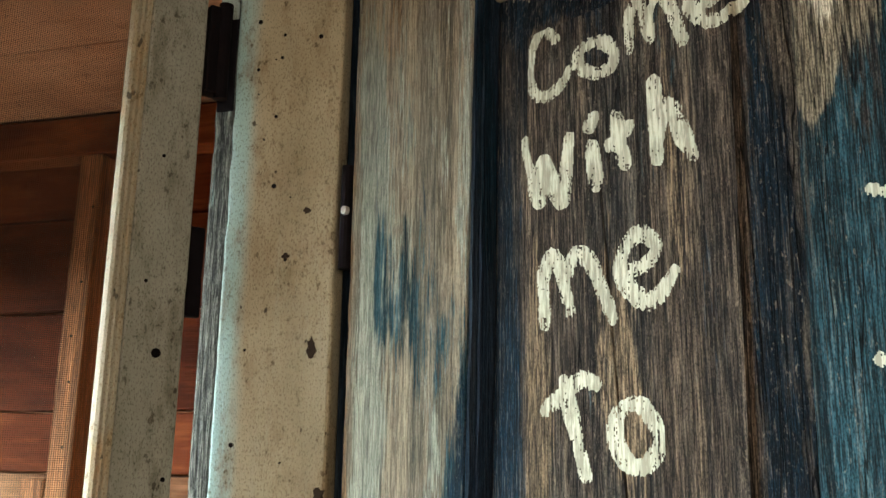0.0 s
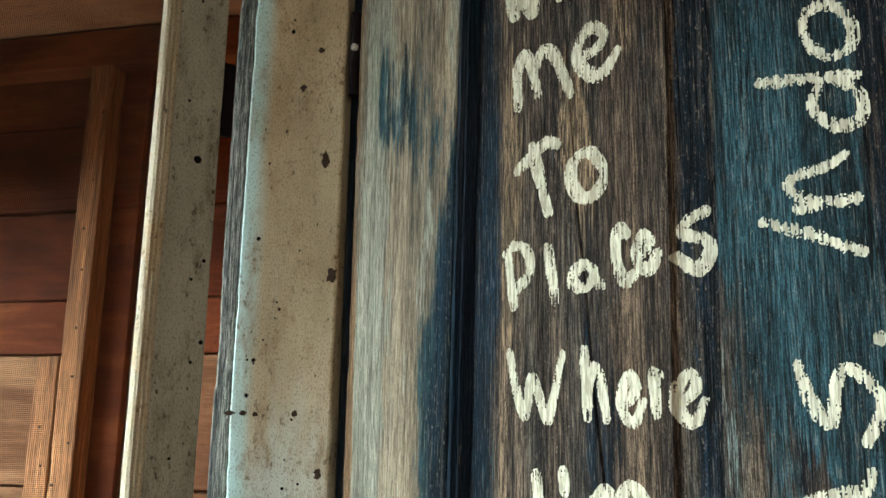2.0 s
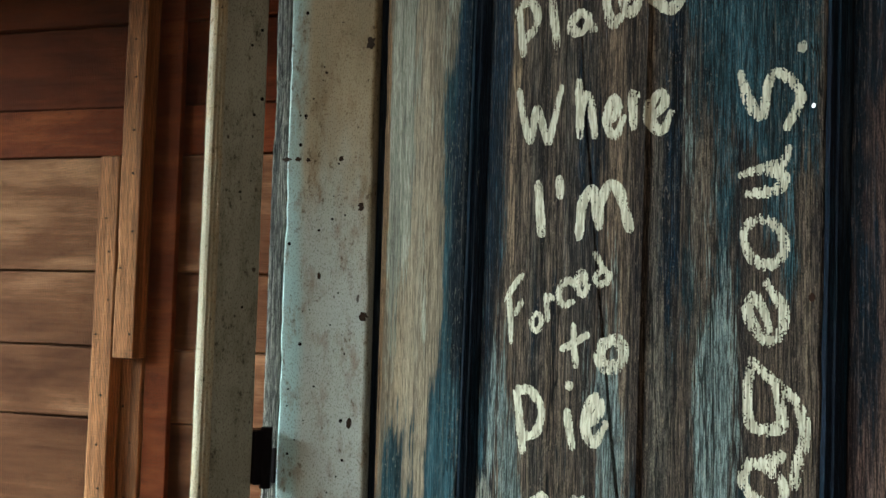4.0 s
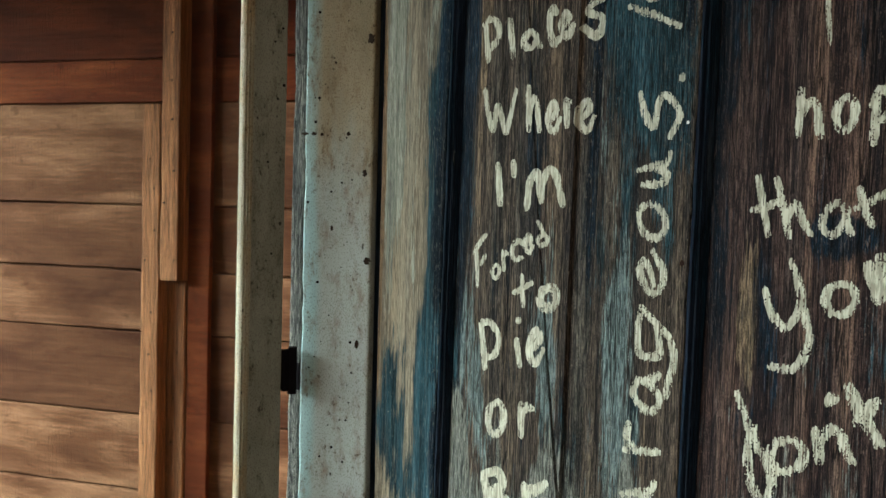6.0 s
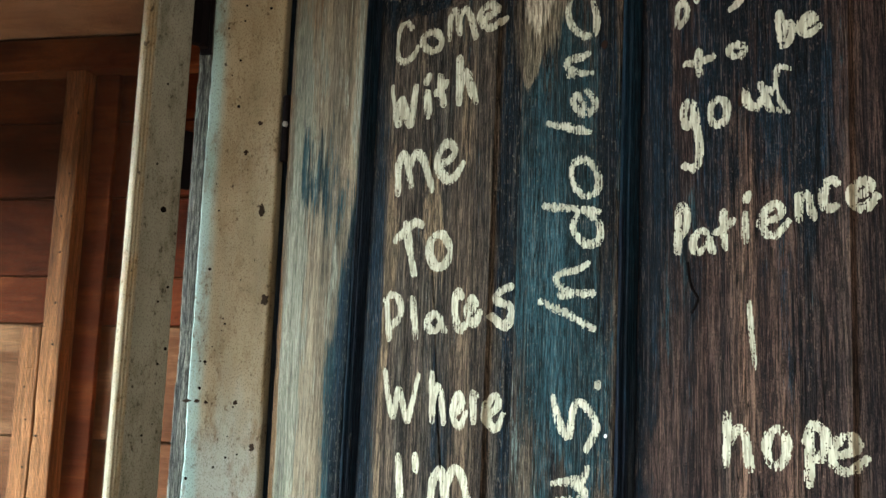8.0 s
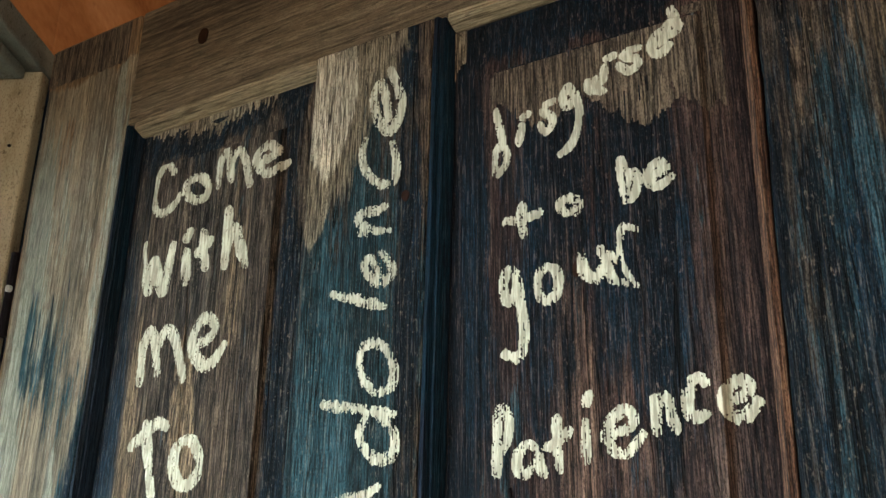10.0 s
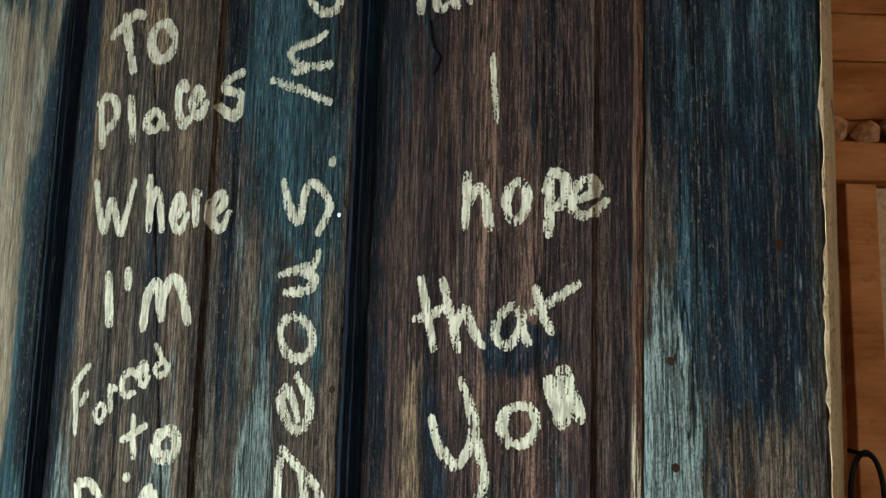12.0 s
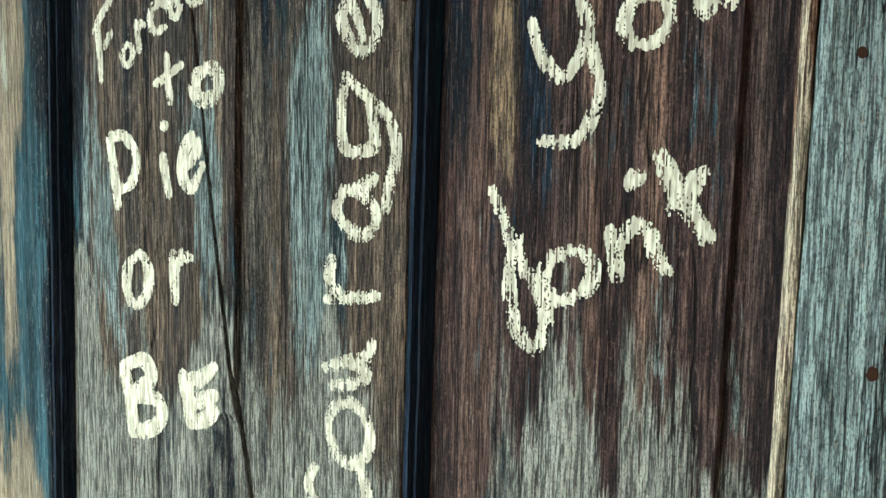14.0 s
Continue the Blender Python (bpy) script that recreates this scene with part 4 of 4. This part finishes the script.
def word(text, where, radius, dry, letters):
    """One word, brushed across the grain: upright fibres of paint, broken where the brush ran dry."""
    WORD_COUNT[0] += 1
    seed = WORD_COUNT[0] * 5.3
    pitch = 0.0008
    spans = {}
    for glyph, x, z, wx, wz, hx, hz in letters:
        o, w, h = Vector((x, z)), Vector((wx, wz)), Vector((hx, hz))
        iw, ih = min(0.42, 0.9 * radius / w.length), min(0.42, 0.9 * radius / h.length)
        o, w, h = o + w * iw + h * ih, w * (1 - 2 * iw), h * (1 - 2 * ih)
        for stroke in GLYPHS[glyph].split("|"):
            pts = []
            for pair in stroke.split():
                a, b = pair.split(",")
                pts.append(o + w * float(a) + h * float(b))
            path = smooth_stroke(pts, 0.0007)
            for i, p in enumerate(path):
                end = min(i, len(path) - 1 - i) / max(1, len(path) - 1)
                r = radius * (0.86 + 0.22 * min(1.0, end * 6) + 0.30 * noise.noise(Vector((p.x * 60, seed, p.y * 60))))
                for c in range(int((p.x - r) / pitch), int((p.x + r) / pitch) + 1):
                    q = r * r - (c * pitch - p.x) ** 2
                    if q > 0:
                        q = math.sqrt(q)
                        spans.setdefault(c, []).append((p.y - q, p.y + q))
    verts, faces = [], []
    for c, runs in spans.items():
        runs.sort()
        merged = []
        for lo, hi in runs:
            if merged and lo <= merged[-1][1]:
                merged[-1][1] = max(hi, merged[-1][1])
            else:
                merged.append([lo, hi])
        x = c * pitch
        for lo, hi in merged:
            lo += 0.0022 * noise.noise(Vector((x * 420, seed, lo * 30))) * (0.5 + dry * 2)
            hi += 0.0022 * noise.noise(Vector((x * 420, seed + 9, hi * 30))) * (0.5 + dry * 2)
            n = max(1, int((hi - lo) / 0.0011))
            for i in range(n):
                a, b = lo + (hi - lo) * i / n, lo + (hi - lo) * (i + 1) / n
                grain = noise.noise(Vector((x * 820, seed, a * 40))) + 0.6 * noise.noise(Vector((x * 210, seed, a * 90))) + 0.7 * noise.noise(Vector((x * 900, seed, a * 620)))
                rim = min(i, n - 1 - i) / max(1, n)
                if grain > 0.85 - 1.9 * dry - 0.40 * (rim < 0.16) or b <= a:
                    continue
                k = len(verts)
                for px, pz in ((x - pitch * 0.5, a), (x + pitch * 0.5, a), (x + pitch * 0.5, b), (x - pitch * 0.5, b)):
                    y = 0.0 if where == "m" else depth_in_panel(where, px - sag(px, pz), pz)
                    verts.append((px, y - 0.0009, pz))
                faces.append((k, k + 1, k + 2, k + 3))
    mesh = bpy.data.meshes.new("painted_word")
    mesh.from_pydata(verts, [], faces)
    mesh.materials.append(mat_white)
    ob = new("painted_word", mesh)
    ob.parent = WRITTEN_ON[where]
    return tagged(ob, "white brushed " + ("dot" if text == "full stop" else "word '" + text + "'"))


word("Come", "a", 0.0043, 0.12, [("C", -0.291, 1.796, 0.045, -0.010, -0.012, 0.060), ("o", -0.249, 1.801, 0.038, -0.009, -0.006, 0.031), ("m", -0.209, 1.805, 0.047, -0.012, -0.007, 0.045), ("e", -0.163, 1.809, 0.040, -0.010, -0.005, 0.035)])
word("With", "a", 0.0055, 0.05, [("W", -0.296, 1.719, 0.055, -0.010, -0.012, 0.057), ("i", -0.240, 1.719, 0.019, -0.004, -0.010, 0.059), ("t", -0.225, 1.730, 0.027, -0.005, -0.008, 0.044), ("h", -0.193, 1.726, 0.035, -0.007, -0.010, 0.062)])
word("me", "a", 0.0050, 0.15, [("m", -0.283, 1.633, 0.064, -0.009, -0.012, 0.058), ("e", -0.219, 1.643, 0.047, -0.007, -0.009, 0.051)])
word("To", "a", 0.0052, 0.12, [("T", -0.276, 1.538, 0.055, -0.004, -0.015, 0.068), ("o", -0.227, 1.543, 0.039, -0.003, -0.008, 0.046)])
word("Places", "a", 0.0045, 0.08, [("P", -0.288, 1.463, 0.035, -0.002, -0.014, 0.060), ("l", -0.246, 1.464, 0.010, 0.000, -0.010, 0.052), ("a", -0.229, 1.472, 0.035, -0.002, -0.005, 0.026), ("c", -0.186, 1.473, 0.021, -0.001, -0.009, 0.048), ("e", -0.170, 1.480, 0.026, -0.001, -0.006, 0.033), ("s", -0.140, 1.476, 0.035, -0.001, -0.007, 0.049)])
word("Where", "a", 0.0041, 0.08, [("W", -0.288, 1.376, 0.062, -0.003, -0.007, 0.058), ("H", -0.218, 1.375, 0.028, -0.002, -0.005, 0.058), ("e", -0.186, 1.372, 0.025, -0.001, -0.004, 0.039), ("r", -0.160, 1.377, 0.014, -0.001, -0.003, 0.037), ("e", -0.144, 1.372, 0.027, -0.001, -0.003, 0.040)])
word("I'm", "a", 0.0049, 0.03, [("l", -0.258, 1.286, 0.003, 0.000, -0.006, 0.055), ("l", -0.237, 1.320, 0.005, 0.000, -0.003, 0.024), ("m", -0.217, 1.281, 0.064, 0.000, -0.005, 0.053)])
word("Forced", "a", 0.0031, 0.12, [("F", -0.301, 1.184, 0.028, 0.001, -0.004, 0.069), ("o", -0.269, 1.195, 0.018, 0.001, -0.002, 0.021), ("r", -0.252, 1.207, 0.015, 0.000, -0.003, 0.027), ("c", -0.237, 1.220, 0.023, 0.001, -0.003, 0.027), ("e", -0.216, 1.230, 0.019, 0.000, -0.003, 0.025), ("d", -0.197, 1.239, 0.028, 0.000, -0.004, 0.033)])
word("to", "a", 0.0034, 0.08, [("t", -0.231, 1.165, 0.035, 0.001, -0.004, 0.041)])
word("to", "a", 0.0058, 0.20, [("o", -0.192, 1.163, 0.036, 0.002, -0.003, 0.034)])
word("Die", "a", 0.0045, 0.08, [("D", -0.286, 1.080, 0.040, 0.002, -0.005, 0.067), ("1", -0.231, 1.090, 0.022, 0.001, 0.000, 0.064), ("e", -0.207, 1.098, 0.030, 0.001, 0.000, 0.046)])
word("or", "a", 0.0054, 0.18, [("o", -0.271, 0.998, 0.036, 0.004, -0.002, 0.050), ("r", -0.221, 1.006, 0.031, 0.003, 0.000, 0.047)])
word("BE", "a", 0.0064, 0.05, [("B", -0.283, 0.885, 0.060, 0.010, 0.000, 0.073), ("E", -0.212, 0.903, 0.047, 0.008, 0.000, 0.058)])
word("Indolence", "m", 0.0036, 0.20, [("l", -0.003, 1.470, -0.003, 0.032, -0.066, 0.003), ("n", -0.003, 1.499, -0.003, 0.040, -0.049, 0.003), ("2", 0.004, 1.548, -0.003, 0.047, -0.070, 0.007), ("o", 0.002, 1.597, -0.003, 0.043, -0.037, 0.005), ("l", -0.009, 1.662, -0.001, 0.015, -0.056, 0.010), ("e", -0.003, 1.679, -0.002, 0.032, -0.032, 0.006), ("n", -0.007, 1.718, -0.002, 0.031, -0.036, 0.008), ("c", -0.001, 1.757, -0.003, 0.046, -0.040, 0.010)])
word("Indolence", "m", 0.0043, 0.14, [("e", 0.000, 1.804, -0.000, 0.064, -0.034, 0.007)])
word("Courageous", "m", 0.0042, 0.20, [("c", -0.017, 0.874, -0.001, 0.043, -0.059, -0.013), ("o", -0.015, 0.911, -0.001, 0.052, -0.043, -0.007), ("u", -0.013, 0.965, 0.000, 0.039, -0.048, -0.007), ("r", -0.010, 1.023, -0.001, 0.041, -0.050, -0.005), ("a", -0.010, 1.070, -0.002, 0.048, -0.041, -0.003), ("g", 0.007, 1.087, -0.003, 0.104, -0.053, -0.003)])
word("Courageous", "m", 0.0040, 0.18, [("e", -0.011, 1.195, -0.003, 0.052, -0.036, -0.001), ("o", -0.011, 1.253, -0.002, 0.042, -0.040, 0.000), ("u", -0.006, 1.305, -0.002, 0.043, -0.047, 0.001), ("s", 0.002, 1.357, -0.002, 0.052, -0.055, 0.003)])
word("full stop", "m", 0.0034, 0.10, [("l", -0.003, 1.416, 0.003, 0.000, 0.000, 0.010)])
word("disguised", "b", 0.0030, 0.00, [("d", 0.073, 1.753, 0.022, -0.004, 0.001, 0.056), ("i", 0.094, 1.773, 0.016, -0.004, 0.001, 0.029), ("s", 0.112, 1.777, 0.016, -0.004, 0.001, 0.030), ("q", 0.128, 1.756, 0.020, -0.004, 0.002, 0.057), ("u", 0.149, 1.798, 0.018, -0.004, 0.001, 0.016), ("i", 0.160, 1.804, 0.017, -0.005, 0.001, 0.026), ("s", 0.174, 1.808, 0.020, -0.005, 0.001, 0.023), ("e", 0.197, 1.814, 0.018, -0.005, 0.002, 0.022), ("d", 0.208, 1.826, 0.018, -0.005, 0.002, 0.029)])
word("to", "b", 0.0034, 0.15, [("t", 0.084, 1.704, 0.033, -0.008, -0.001, 0.028), ("o", 0.126, 1.712, 0.020, -0.005, -0.001, 0.017)])
word("be", "b", 0.0034, 0.12, [("b", 0.169, 1.710, 0.019, -0.004, 0.001, 0.037), ("e", 0.188, 1.719, 0.023, -0.006, 0.000, 0.022)])
word("your", "b", 0.0036, 0.18, [("y", 0.081, 1.614, 0.023, -0.004, -0.002, 0.070), ("o", 0.107, 1.652, 0.022, -0.004, 0.000, 0.030), ("u", 0.137, 1.660, 0.039, -0.008, 0.000, 0.030)])
word("your", "b", 0.0023, 0.22, [("R", 0.158, 1.655, 0.024, -0.004, 0.003, 0.044)])
word("Patience", "b", 0.0035, 0.12, [("P", 0.074, 1.538, 0.017, -0.001, -0.001, 0.049), ("a", 0.088, 1.538, 0.027, -0.003, 0.000, 0.025), ("t", 0.111, 1.540, 0.023, -0.003, -0.001, 0.038), ("i", 0.137, 1.544, 0.011, -0.001, 0.000, 0.047), ("e", 0.151, 1.548, 0.030, -0.003, 0.001, 0.032), ("n", 0.182, 1.559, 0.020, -0.003, 0.001, 0.027), ("c", 0.203, 1.565, 0.018, -0.002, 0.001, 0.030), ("e", 0.224, 1.565, 0.025, -0.003, 0.001, 0.028)])
word("I", "b", 0.0024, 0.10, [("k", 0.142, 1.437, 0.008, -0.001, -0.001, 0.059)])
word("hope", "b", 0.0038, 0.16, [("H", 0.116, 1.355, 0.033, -0.002, -0.001, 0.048), ("o", 0.153, 1.358, 0.024, -0.001, -0.001, 0.036), ("p", 0.183, 1.345, 0.025, -0.001, 0.000, 0.053), ("e", 0.203, 1.358, 0.033, -0.002, 0.000, 0.033)])
word("that", "b", 0.0036, 0.18, [("J", 0.076, 1.260, 0.035, 0.000, -0.002, 0.062), ("K", 0.101, 1.260, 0.040, 0.000, -0.002, 0.060), ("a", 0.143, 1.263, 0.035, 0.000, -0.001, 0.035), ("j", 0.175, 1.273, 0.042, -0.001, -0.001, 0.041)])
word("you", "b", 0.0040, 0.17, [("Y", 0.093, 1.132, 0.051, 0.002, -0.003, 0.110), ("o", 0.150, 1.192, 0.035, -0.001, -0.001, 0.035)])
word("you", "b", 0.0054, 0.16, [("w", 0.184, 1.204, 0.036, -0.001, -0.001, 0.049)])
word("don't", "b", 0.0046, 0.24, [("f", 0.069, 1.001, 0.049, 0.006, -0.003, 0.110), ("o", 0.103, 1.037, 0.041, 0.004, -0.001, 0.038), ("n", 0.145, 1.055, 0.044, 0.003, -0.002, 0.038)])
word("don't", "b", 0.0058, 0.20, [("x", 0.175, 1.078, 0.037, 0.002, -0.002, 0.057), ("l", 0.157, 1.109, 0.013, 0.001, -0.001, 0.015)])


# ---- remains of pale paint at the top of the door, and a scratch ----
def paint_flake(x0, x1, where, top, bottom, material, seed, label, teeth=0.012):
    """A ragged skin of old paint that ends in torn points along the grain; bottom is a function of x."""
    pitch, verts, faces = 0.0012, [], []
    n = int((x1 - x0) / pitch)
    for i in range(n):
        x = x0 + i * pitch
        tooth = abs(noise.noise(Vector((x * 75, seed, 0)))) * 1.5 + 0.5 * noise.noise(Vector((x * 330, seed, 2)))
        z0 = bottom((i + 0.5) / n) - teeth * tooth
        if z0 >= top - 0.002:
            continue
        k = 12
        for j in range(k):
            a, b = z0 + (top - z0) * j / k, z0 + (top - z0) * (j + 1) / k
            if noise.noise(Vector((x * 260, seed, a * 22))) + 0.5 * noise.noise(Vector((x * 700, seed, a * 40))) > 0.62:
                continue
            m = len(verts)
            for px, pz in ((x, a), (x + pitch, a), (x + pitch, b), (x, b)):
                y = 0.0 if where == "m" else depth_in_panel(where, px - sag(px, pz), pz)
                verts.append((px, y - 0.0006, pz))
            faces.append((m, m + 1, m + 2, m + 3))
    mesh = bpy.data.meshes.new("paint_flake")
    mesh.from_pydata(verts, [], faces)
    mesh.materials.append(material)
    ob = new("paint_flake", mesh)
    ob.parent = door
    return tagged(ob, label)


mat_flake = weathered_wood("pale_flaking_paint", (0.10, 0.075, 0.05), (0.27, 0.21, 0.14), (0.42, 0.35, 0.25), [(CREAM, -0.2, ((-0.068, 0, 1.825), (0.05, 1, 0.09), 0.9))], seed=6.6)
mat_flake_brown = weathered_wood("brown_flaking_paint", (0.06, 0.043, 0.03), (0.135, 0.10, 0.07), (0.22, 0.17, 0.115), seed=6.9)
paint_flake(-0.315, -0.150, "a", 1.8915, lambda t: 1.892 - 0.012 * math.sin(3.1 * t), mat_flake, 1, "ragged drips of pale paint", 0.020)
paint_flake(0.072, 0.222, "b", 1.838, lambda t: 1.818 - 0.022 * math.sin(6 * t) ** 2 - 0.035 * t, mat_flake_brown, 3, "torn patch of brown paint")
paint_flake(0.222, 0.247, "b", 1.850, lambda t: 1.775, mat_flake_brown, 4, "torn patch of brown paint")
paint_flake(0.031, 0.050, "b", 1.8915, lambda t: 1.845 + 0.02 * t, mat_flake, 5, "torn patch of pale paint")
paint_flake(-0.483, -0.353, "m", 2.030, lambda t: 1.985 - 0.004 * t, mat_flake_brown, 6, "brown paint over the top of the stile", 0.003)
scratch = [(0.087, 1.532), (0.088, 1.520), (0.091, 1.508), (0.097, 1.499), (0.094, 1.492), (0.090, 1.486)]
part("scratch", merge(*(rod((a[0], 0.0052, a[1]), (b[0], 0.0052, b[1]), 0.0012, 8) for a, b in zip(scratch, scratch[1:]))), mat_crack, door, "dark twig shaped scratch under a word")
